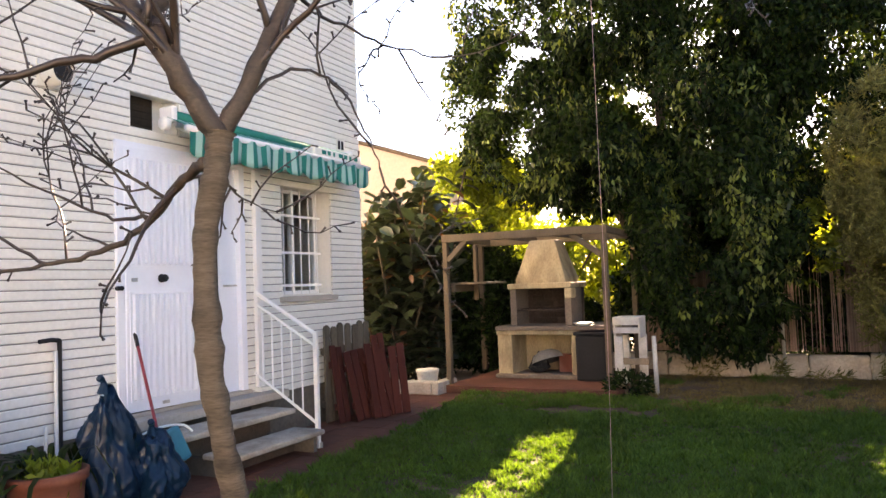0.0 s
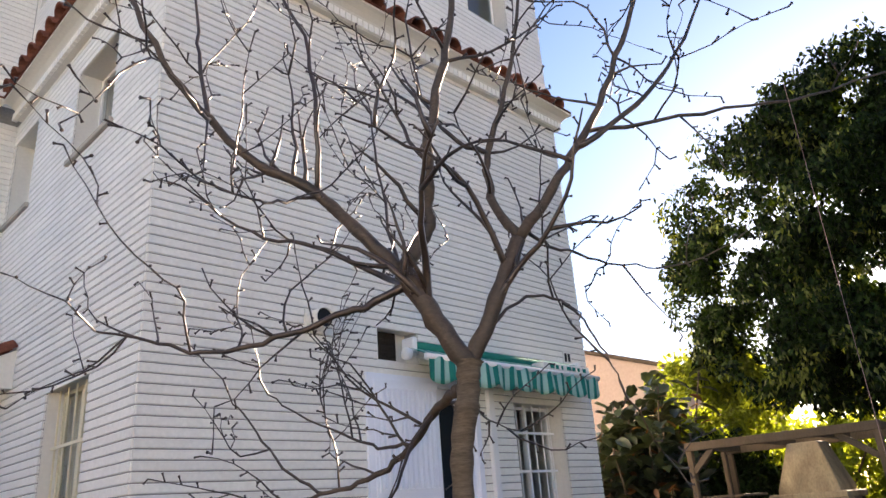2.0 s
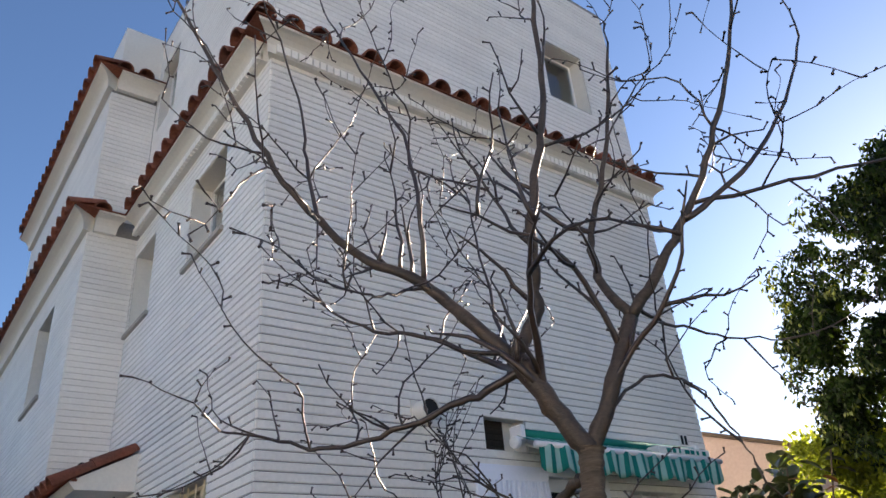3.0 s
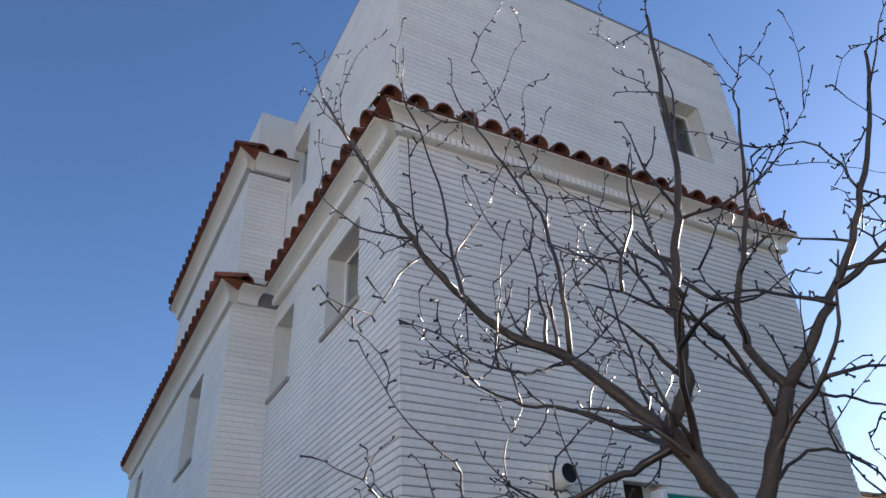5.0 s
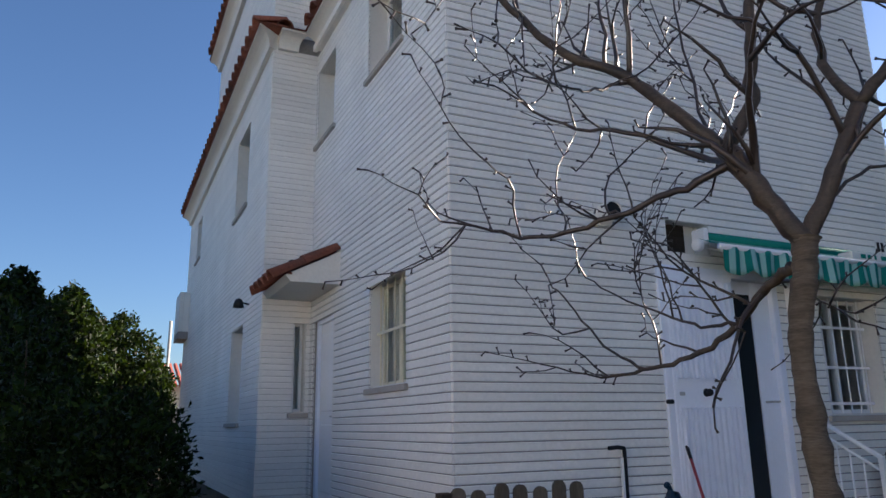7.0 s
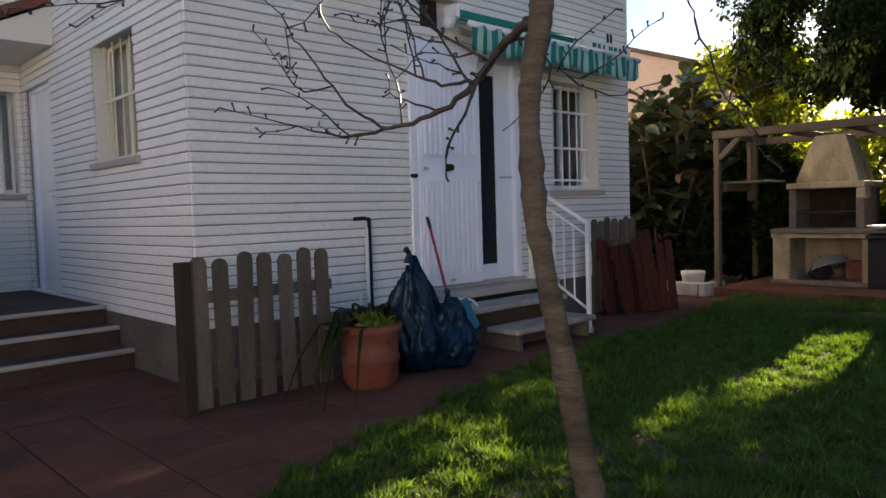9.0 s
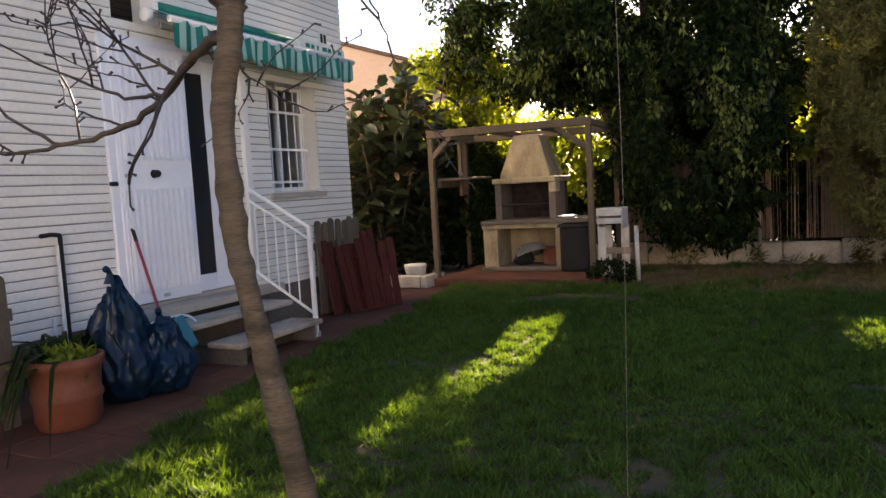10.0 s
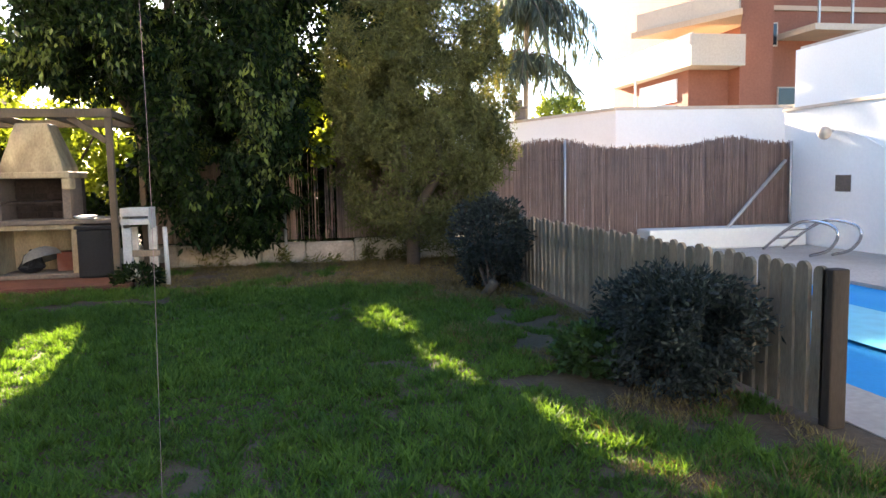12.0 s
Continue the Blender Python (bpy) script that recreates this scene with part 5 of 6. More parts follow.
# darker wood than the other posts, shade of the end face put into its colour
part("end_post", soft(boxes((3.02, 0.0, 0.0, 3.10, 0.09, 0.76)), 0.006), DARK_FENCE, bpy.data.objects["pool_fence.001"], "end post coloured dark for its shaded side")

# ---- pool side ----
deck = tagged(part("pool_deck", boxes((-4.0, -12.7, -0.02, 9.0, -10.55, 0.03), (5.0, -10.55, -0.02, 9.0, -7.3, 0.03), (-4.0, -7.75, -0.02, 5.0, -7.3, 0.03)), DECK), "stone paved deck round the pool", "deck", kind="structure")
bm = bmesh.new()
nx, ny = 60, 24
g = [[bm.verts.new((-4.0 + 9.0 * i / nx, -10.55 + 2.8 * j / ny, -0.01 + 0.02 * noise.noise(Vector((i * 0.23, j * 0.31, 2))) + 0.012 * noise.noise(Vector((i * 0.9, j * 0.8, 5))))) for j in range(ny + 1)] for i in range(nx + 1)]
for i in range(nx):
    for j in range(ny):
        bm.faces.new((g[i][j], g[i + 1][j], g[i + 1][j + 1], g[i][j + 1]))
cover = tagged(part("pool_cover", bm, POOL_BLUE, smooth=True), "wrinkled blue cover over the swimming pool", "pool cover")
tagged(part("water", boxes((1.9, -9.6, 0.008, 4.3, -8.6, 0.012)), WATER_FILM), "pale water film lying on the pool cover", "water", kind="structure")
tagged(part("covered_bench", soft(boxes((8.35, -12.6, 0.031, 8.80, -9.9, 0.36)), 0.03, 2), RENDER_WHITE), "white covered bench along the reed screen", "bench")
lad = thing("pool_ladder", "polished steel pool ladder handrails on the deck", "ladder")
for y in (-11.6, -11.95):
    part("handrail", tube(bmesh.new(), smooth_curve([(8.0, y, 0.05), (7.6, y, 0.30), (7.2, y, 0.49), (6.85, y, 0.53), (6.5, y, 0.48), (6.42, y, 0.34), (6.60, y, 0.15), (6.94, y, 0.05)], 5), 0.022, 10), CHROME, lad, "", True)
for x, z in ((7.7, 0.24), (7.45, 0.38)):
    part("rung", tube(bmesh.new(), [(x, -11.6, z), (x, -11.95, z)], 0.018, 8), CHROME, lad)

bm = boxes((-6.0, -12.98, 0.0, 9.1, -12.70, 2.21))
nw = tagged(part("wall_pool", bm, WHITEWASH), "tall white wall beside the pool", "wall", kind="structure")
part("coping", boxes((-6.0, -13.01, 2.21, 9.13, -12.67, 2.26)), BEIGE, nw)
part("wall_hatch", soft(boxes((7.54, -12.71, 0.90, 7.85, -12.68, 1.15)), 0.006), BBQ_STONE, nw, "small grey hatch in the wall")
wl = thing("wall_globe_lamp", "round dusty globe lamp on the white wall", "lamp")
bm = bmesh.new()
bmesh.ops.create_uvsphere(bm, u_segments=16, v_segments=10, radius=0.10)
bmesh.ops.translate(bm, vec=(7.95, -12.55, 1.79), verts=bm.verts)
part("globe", bm, BEIGE, wl, "", True)
part("arm", tube(bmesh.new(), [(7.95, -12.695, 1.82), (7.95, -12.6, 1.82)], 0.02, 8), STEEL, wl)
tagged(part("wall_cable", tube(bmesh.new(), smooth_curve([(7.85, -12.685, 1.84), (7.6, -12.685, 1.79), (7.3, -12.685, 1.70), (6.95, -12.685, 1.54)], 5), 0.012, 6), WHITE_PAINT, smooth=True), "white cable looping along the wall", "cable")

# ---- neighbours ----
bm = bmesh.new()
for (xa, ya), (xb, yb) in (((17.5, -8.4), (11.2, -10.6)), ((11.2, -10.6), (10.8, -14.2))):
    d = Vector((xb - xa, yb - ya, 0))
    box(bm, 0, 0, 0, d.length, 0.2, 2.44, pose(xa, ya, 0, 0, 0, math.degrees(math.atan2(d.y, d.x))))
tagged(part("wall_neighbour", bm, WHITEWASH), "bright white neighbour wall beyond the screen", "wall", kind="structure")
bm = bmesh.new()
for (xa, ya), (xb, yb) in (((17.5, -8.4), (11.2, -10.6)), ((11.2, -10.6), (10.8, -14.2))):
    d = Vector((xb - xa, yb - ya, 0))
    box(bm, 0, -0.03, 2.44, d.length, 0.23, 2.50, pose(xa, ya, 0, 0, 0, math.degrees(math.atan2(d.y, d.x))))
part("coping", bm, BEIGE, bpy.data.objects["wall_neighbour"])
# out-of-view wall added in the west, its sunlit face bounces warm light on the facades
tagged(part("wall_west_bounce", soft(boxes((-12.3, -14.0, 0.0, -12.0, 4.0, 5.2)), 0.02), RENDER_WHITE), "unseen white wall added to bounce sunlight onto the house", "wall", kind="structure")
nb = thing("white_annex", "plain white annex behind the pool wall", "house")
part("wall", boxes((6.0, -18.0, 0.0, 10.65, -14.0, 3.5)), WHITEWASH, nb)
part("roof_edge", soft(boxes((6.05, -17.95, 3.5, 10.6, -14.05, 3.56)), 0.01), BEIGE, nb)


def flats():
    f = thing("apartment_building", "orange brick apartment house with ochre terraces", "building", at=(0, 0.5, 0))
    part("wall", boxes((26.6, -34.0, 0.0, 38.0, -22.8, 12.5)), ORANGE_BRICK, f)
    part("stair_tower", boxes((25.4, -24.2, 0.0, 28.5, -22.72, 13.0)), ORANGE_BRICK, f)
    wing = part("side_wing", boxes((26.2, -22.71, 0.0, 33.0, -20.9, 5.44)), ORANGE_BRICK, f)
    part("ground_extension", boxes((27.2, -20.88, 0.0, 34.0, -20.0, 4.1)), RENDER_WHITE, f)
    b = part("balcony", boxes((25.0, -22.71, 5.45, 33.0, -20.35, 5.62)), BEIGE, f, "long pale balcony")
    # one parapet in two tones: beige for the shaded front, white for the sunlit side
    part("parapet", boxes((25.0, -22.71, 5.62, 25.12, -20.35, 6.68)), BEIGE, b)
    part("parapet", boxes((25.12, -20.47, 5.62, 33.0, -20.35, 6.68)), RENDER_WHITE, b)
    part("handrail", boxes((25.02, -20.45, 6.69, 33.0, -20.39, 6.73)), STEEL, b)
    def terrace(z0, z1, inset):
        """A skewed slab that comes forward towards the tower."""
        bm = bmesh.new()
        foot = [(23.2 + inset, -21.4), (28.2, -19.3 - inset), (28.2, -22.71), (25.39, -22.71)]
        lo, hi = ([bm.verts.new((x, y, z)) for x, y in foot] for z in (z0, z1))
        bm.faces.new(list(reversed(lo)))
        bm.faces.new(hi)
        for i in range(4):
            bm.faces.new((lo[i], lo[(i + 1) % 4], hi[(i + 1) % 4], hi[i]))
        return bm
    b = part("terrace", terrace(7.05, 7.28, 0.0), OCHRE, f, "ochre terrace slab")
    part("parapet", terrace(7.28, 8.05, 0.25), BEIGE, b)
    part("terrace", terrace(8.95, 9.2, -0.5), BEIGE, f, "pale upper terrace slab")
    b = part("balcony", boxes((24.2, -34.0, 6.75, 26.59, -25.2, 7.0)), BEIGE, f, "pale projecting balcony slab")
    part("railing_post", boxes((24.3, -25.5, 7.0, 24.38, -25.42, 8.1)), STEEL, b)
    part("railing_post", boxes((24.3, -27.0, 7.0, 24.38, -26.92, 8.1)), STEEL, b)
    part("roof_edge", boxes((24.4, -34.2, 12.5, 38.2, -20.2, 12.8)), BEIGE, f)
    part("string_course", boxes((26.5, -34.0, 8.0, 26.62, -24.22, 8.2)), OCHRE, f)
    for y, z, w, h, wx in ((-25.2, 6.5, 0.42, 1.0, 26.6), (-26.25, 3.95, 1.0, 0.85, 26.6), (-28.6, 8.6, 1.2, 1.2, 26.6)):
        wo = part("window", boxes((wx - 0.06, y, z, wx, y + w, z + h)), BEIGE, f)
        part("pane", boxes((wx - 0.08, y + 0.06, z + 0.06, wx - 0.062, y + w - 0.06, z + h - 0.06)), DARK_GLASS, wo)
    wo = part("window", boxes((27.1, -20.9, 4.25, 30.6, -20.84, 5.2)), WHITE_PAINT, f, "wide window with lowered white blind")
    part("blind", boxes((27.2, -20.839, 4.35, 30.5, -20.82, 5.1)), RENDER_WHITE, wo)
    for x in (29.0, 33.0):
        part("porch_post", boxes((x, -19.95, 0.0, x + 0.08, -19.87, 5.4)), STEEL, f)
    return f


flats()
tagged(part("chimney", soft(boxes((14.05, -9.68, 2.501, 14.30, -9.43, 2.75), (14.0, -9.73, 2.75, 14.35, -9.38, 2.8), (14.1, -9.63, 2.8, 14.25, -9.48, 2.95)), 0.006), BBQ_STONE), "small chimney pot on the neighbour wall", "chimney")
nh = thing("neighbour_house", "salmon rendered neighbour house with sloping dark roof edge", "house")
bm = bmesh.new()
gable = [(4.6, 0.0), (13.0, 0.0), (13.0, 5.2), (8.8, 6.3), (4.6, 4.85)]
a = [bm.verts.new((16.0, y, z)) for y, z in gable]
b = [bm.verts.new((24.0, y, z)) for y, z in gable]
bm.faces.new(list(reversed(a)))
bm.faces.new(b)
for i in range(5):
    bm.faces.new((a[i], a[(i + 1) % 5], b[(i + 1) % 5], b[i]))
part("wall", bm, SALMON, nh)
bm = bmesh.new()
for i in range(33):
    tube(bm, [(15.85 + i * 0.25, 4.3, 4.80), (15.85 + i * 0.25, 8.8, 6.36)], 0.06, 8)
    tube(bm, [(15.85 + i * 0.25, 8.8, 6.36), (15.85 + i * 0.25, 13.3, 5.2)], 0.06, 8)
part("roof", bm, DARK_BARK, nh, "dark weathered tile roof")["kind"] = "stuff"
fh = thing("red_roof_house", "distant cottage with striped red tile roof", "house")
part("wall", boxes((-3.5, 25.6, 0.0, 3.0, 33.0, 3.0)), RENDER_WHITE, fh)
bm = bmesh.new()
for i in range(30):
    tube(bm, [(-3.7 + i * 0.23, 25.2, 2.95), (-3.7 + i * 0.23, 28.6, 4.0)], 0.09, 6)
part("roof", bm, RED_TILE, fh, "bright red tile roof")["kind"] = "stuff"
tagged(part("antenna_mast", tube(bmesh.new(), [(-0.15, 25.0, 0.0), (-0.13, 25.0, 5.4)], 0.06, 8), STEEL), "thin pale mast beside the house", "post")

# ---- bare tree on the lawn ----
tree = thing("bare_tree", "leafless grey barked tree with knobbly spurred twigs on the lawn", "tree")
TRUNK = [(0.10, -3.18, -0.03), (0.06, -3.13, 0.30), (0.01, -3.07, 0.75), (-0.02, -3.01, 1.15), (-0.02, -2.99, 1.60), (0.0, -3.03, 1.88), (0.01, -3.04, 2.0)]
bm = tube(bmesh.new(), smooth_curve(TRUNK, 14), [0.058 - 0.017 * min(i / 33, 1) + 0.0022 * max(math.sin(i * 1.9 + 2 * math.sin(i * 0.37)), -0.3) + 0.003 * math.sin(i * 0.31) + (0.010 * (i - 66) / 19 if i > 66 else 0) + (0.0050 if i % 9 in (3, 4) or i % 13 == 6 else 0) for i in range(85)], 16)
for v in bm.verts:
    v.co += Vector((noise.noise(v.co * 9), noise.noise(v.co * 9 + Vector((7, 0, 0))), 0)) * 0.007
part("trunk", bm, BARK, tree, "grey ringed bark", True)
F0, F1, F2 = (0.01, -3.04, 1.98), (-0.17, -2.88, 2.38), (0.20, -3.20, 2.50)
A1, A2, A3, A4, A5 = (-0.38, -2.60, 2.77), (-0.74, -2.33, 3.12), (-0.93, -2.26, 3.38), (-1.13, -2.10, 3.88), (-1.36, -1.85, 4.60)
BOUGHS = [
    ([F0, (-0.08, -2.97, 2.17), F1], 0.049, 0.041, 0),
    ([F0, (0.10, -3.13, 2.24), F2], 0.040, 0.031, 0),
    ([F1, (-0.27, -2.74, 2.58), A1, (-0.57, -2.45, 2.92), A2, A3, A4, A5], 0.040, 0.008, 9),
    ([F1, (-0.10, -2.95, 2.52), (-0.08, -2.97, 2.69), (-0.13, -3.05, 2.94), (-0.06, -3.10, 3.30), (0.0, -3.12, 3.62), (0.05, -3.12, 4.2), (0.10, -3.11, 4.75)], 0.040, 0.009, 9),
    ([A1, (-0.43, -2.68, 3.10), (-0.46, -2.62, 3.52), (-0.60, -2.5, 3.95), (-0.75, -2.4, 4.35)], 0.017, 0.004, 6),
    ([A2, (-0.79, -2.30, 3.40), (-0.82, -2.30, 3.72), (-1.0, -2.35, 4.15)], 0.015, 0.004, 6),
    ([F2, (0.30, -3.33, 2.70), (0.37, -3.44, 2.88), (0.50, -3.58, 3.22), (0.65, -3.70, 3.65), (0.74, -3.78, 4.1)], 0.032, 0.007, 7),
    ([(0.37, -3.44, 2.88), (0.55, -3.64, 3.05), (0.72, -3.80, 3.32), (0.88, -3.95, 3.75)], 0.019, 0.005, 6),
    ([(0.40, -3.47, 2.95), (0.75, -3.85, 3.0), (1.05, -4.2, 3.02), (1.3, -4.5, 3.12)], 0.013, 0.003, 6),
    ([F2, (0.17, -3.10, 2.72), (0.16, -3.12, 2.92), (0.20, -3.2, 3.15), (0.30, -3.25, 3.55), (0.38, -3.28, 4.0)], 0.028, 0.006, 7),
    ([(0.16, -3.12, 2.92), (0.05, -3.0, 3.02), (-0.02, -2.9, 3.3), (-0.03, -2.85, 3.7)], 0.016, 0.004, 5),
    ([(-0.02, -2.99, 1.90), (0.04, -2.80, 1.84), (0.08, -2.60, 1.72), (0.05, -2.36, 1.62), (-0.05, -2.15, 1.57), (-0.16, -1.98, 1.55)], 0.027, 0.006, 8),
    ([(0.07, -2.62, 1.73), (0.02, -2.42, 1.76), (-0.1, -2.22, 1.86), (-0.24, -2.02, 2.02)], 0.011, 0.003, 4),
    ([(-0.05, -2.16, 1.58), (-0.14, -2.0, 1.70), (-0.25, -1.88, 1.92), (-0.33, -1.82, 2.06)], 0.010, 0.003, 3),
    ([(-0.14, -2.91, 2.33), (-0.24, -2.78, 2.26), (-0.38, -2.66, 2.20), (-0.55, -2.48, 2.13), (-0.70, -2.26, 2.12), (-0.86, -2.16, 2.17), (-1.05, -2.10, 2.20)], 0.024, 0.004, 10),
    ([(-0.16, -2.90, 2.30), (-0.12, -2.70, 2.42), (-0.28, -2.45, 2.60), (-0.45, -2.2, 2.70), (-0.7, -2.0, 2.95)], 0.022, 0.004, 8),
    ([(-0.08, -2.98, 2.16), (0.02, -2.75, 2.35), (0.10, -2.55, 2.60), (0.12, -2.45, 3.0), (0.10, -2.4, 3.5)], 0.020, 0.004, 8),
    ([(-0.38, -2.60, 2.75), (-0.55, -2.62, 2.68), (-0.75, -2.68, 2.62), (-0.95, -2.75, 2.60)], 0.011, 0.003, 5),
    ([(-0.74, -2.33, 3.12), (-0.85, -2.5, 3.02), (-1.0, -2.65, 3.0), (-1.2, -2.75, 3.05)], 0.010, 0.003, 5),
    ([(0.22, -3.22, 2.55), (0.42, -3.2, 2.52), (0.62, -3.3, 2.46), (0.85, -3.45, 2.42)], 0.012, 0.003, 5),
    ([(0.06, -3.08, 2.10), (0.24, -3.18, 2.26), (0.38, -3.28, 2.22), (0.46, -3.36, 2.04), (0.48, -3.40, 1.90)], 0.010, 0.003, 3),
]
rng = random.Random(11)



def twig(bm, p, d, length, r, depth):
    """A crooked twig with short spurs and buds."""
    pts, radii = [p], [r]
    steps = max(3, int(length / 0.07))
    q = p.copy()
    for i in range(steps):
        d = (d + Vector((rng.gauss(0, 0.20), rng.gauss(0, 0.20), rng.gauss(0.03, 0.16)))).normalized()
        q = q + d * length / steps
        pts.append(q.copy())
        radii.append(max(r * (1 - 0.75 * (i + 1) / steps), 0.0016))
        if rng.random() < 0.8:
            s = (d.orthogonal().normalized() @ Matrix.Rotation(rng.uniform(0, 6.28), 3, d) + d * 0.6).normalized()
            ln = rng.uniform(0.015, 0.045)
            tube(bm, [q, q + s * ln * 0.7, q + s * ln], [0.0040, 0.0036, 0.0066], 5)
        if depth and rng.random() < 0.22:
            s = (d.orthogonal().normalized() @ Matrix.Rotation(rng.uniform(0, 6.28), 3, d) + d * 0.7 + Vector((0, 0, 0.25))).normalized()
            twig(bm, q.copy(), s, length * rng.uniform(0.4, 0.7), max(r * 0.62, 0.0030), depth - 1)
    radii[-1] = 0.0034
    tube(bm, pts, radii, 5)


twigs_bm = bmesh.new()
for pts, r0, r1, k in BOUGHS:
    r0 *= 0.80
    curve = smooth_curve(pts, 5)
    n = len(curve)
    curve = [p + Vector((rng.gauss(0, 1), rng.gauss(0, 1), rng.gauss(0, 1))) * 0.005 * (0 < i < n - 1) for i, p in enumerate(curve)]
    radii = [r0 + (r1 - r0) * (i / (n - 1)) ** 0.8 for i in range(n)]
    for i in range(2, n - 1, 3):
        radii[i] *= 1.10
    part("limb", tube(bmesh.new(), curve, radii, 9), LIMB_BARK if r0 > 0.02 else TWIG, tree, "", True)
    bm = bmesh.new()
    for j in range(int(k * 0.95)):
        t = rng.uniform(0.18, 1.0) if j else 1.0
        i = min(int(t * (n - 1)), n - 2)
        d = (curve[i + 1] - curve[i]).normalized()
        s = (d.orthogonal().normalized() @ Matrix.Rotation(rng.uniform(0, 6.28), 3, d) + d * (0.55 if j else 3) + Vector((0, 0, 0.25))).normalized()
        twig(bm, curve[i + (0 if j else 1)].copy(), s, rng.uniform(0.22, 0.70), max(radii[i] * 0.5, 0.0052), 1)
    if r0 > 0.03 or len(pts) > 4:
        for j in range(2):
            i = rng.randint(int(n * 0.35), n - 2)
            s = Vector((rng.gauss(0, 0.35), rng.gauss(0, 0.35), 1.0)).normalized()
            twig(bm, curve[i].copy(), s, rng.uniform(0.5, 1.0), max(radii[i] * 0.5, 0.0055), 1)
    if len(bm.verts):
        part("twig", bm, TWIG, tree, "thin spurred twigs", True)["kind"] = "stuff"
    else:
        bm.free()

# sunlit spots on the lawn: the shafts pass gaps in the foliage
BEAMS = [((x - 0.05, y, 0), q * 1.35) for x, y, q in (
    (3.35, -2.74, 0.26), (3.05, -2.80, 0.24), (3.6, -2.86, 0.21), (3.3, -3.02, 0.17), (2.9, -3.05, 0.14), (2.3, -2.28, 0.12), (2.15, -2.42, 0.10), (2.7, -2.2, 0.07),
    (1.9, -2.07, 0.05), (0.31, -2.25, 0.10), (0.49, -2.54, 0.09), (0.7, -2.75, 0.08), (-0.1, -2.40, 0.11), (-0.5, -2.60, 0.11), (-0.9, -2.75, 0.12),
    (4.0, -5.33, 0.13), (3.75, -5.55, 0.13), (3.6, -5.25, 0.10), (4.25, -5.48, 0.09), (2.6, -5.58, 0.10), (2.3, -5.72, 0.10), (1.8, -5.74, 0.05), (1.28, -5.90, 0.065), (1.05, -6.02, 0.10), (0.82, -6.12, 0.09), (0.55, -6.22, 0.08),
    (2.75, -6.36, 0.05), (2.35, -6.50, 0.07), (6.67, -5.39, 0.05), (7.57, -5.13, 0.05), (4.75, -5.5, 0.05), (0.9, -3.4, 0.05))]
# gaps that light the dish, the silvery bush and scattered twigs of the bare tree
BEAMS += [((7.62, -2.06, 0.85), 0.14), ((-2.25, -2.45, 0.7), 0.34), ((-2.15, -2.5, 0.45), 0.26)]
BEAMS += [(p, 0.14) for p in ((-0.60, -2.42, 2.95), (-0.80, -2.30, 3.20), (-0.95, -2.25, 3.45), (-1.10, -2.12, 3.80), (-0.44, -2.66, 3.15), (-0.50, -2.60, 3.60), (-0.82, -2.30, 3.70), (-0.05, -3.08, 3.30),
                               (0.05, -3.0, 3.02), (0.10, -2.50, 2.80), (-0.20, -1.95, 1.95), (0.0, -2.30, 1.62), (-0.10, -2.10, 1.85), (-0.55, -2.1, 2.82), (0.45, -3.52, 3.1), (-0.3, -2.7, 2.6))]
BEAMS += [(p, 0.20) for p in ((-0.72, -2.32, 2.55), (-0.95, -2.2, 3.1), (-0.40, -2.55, 3.0), (-1.0, -2.15, 2.2), (0.0, -2.2, 1.75), (-0.25, -1.9, 2.1), (-0.6, -2.4, 3.6))]


def crown_tree(name, label, base, forks, lobes, n, length, width, mat, seed, droop=0.6, trunk_r=0.16, clump=0.8, cut=-0.05, shell=0.55, extra=None, sprays=0.0):
    r = np.random.default_rng(seed)
    t = thing(name, label, "tree")
    bm = bmesh.new()
    b = Vector(base)
    for f in forks:
        f = Vector(f)
        mid = b.lerp(f, 0.5) + Vector((r.normal() * 0.1, r.normal() * 0.1, 0.15))
        tube(bm, smooth_curve([b, b.lerp(f, 0.2) + Vector((0, 0, 0.3)), mid, f], 4), [trunk_r * (1 - 0.06 * i) for i in range(13)], 9)
    part("trunk", bm, DARK_BARK, t, "dark branching trunk", True)
    p = blob_points(n, lobes, r, shell, clump, cut)
    p = p[clear_of_beams(p, BEAMS)]
    p = p[p[:, 2] > 0.05]
    d = r.normal(size=p.shape) * 0.7 - np.array([0, 0, droop])
    light = np.zeros(len(p), bool)
    # clumps of outer leaves get a lighter colour as painted highlights
    if sprays:
        nz = np.array([noise.noise(Vector(q * 1.6)) + 0.6 * noise.noise(Vector(q * 5.0)) for q in p])
        light = (nz > sprays) & (r.uniform(size=len(p)) < 0.6)
        part("highlight_sprays", leaf_mesh("highlight_sprays", p[light] + np.array([-0.06, 0, 0]), d[light] - np.array([0, 0, 0.8]), length * 0.9, width * 0.85, LEAF_HIGHLIGHT, r), None, t, "hanging leaf sprays coloured lighter for highlights in the crown")
    part("crown", leaf_mesh("crown", p[~light], d[~light], length, width, mat, r), None, t, extra or "dense leafy crown")
    return t


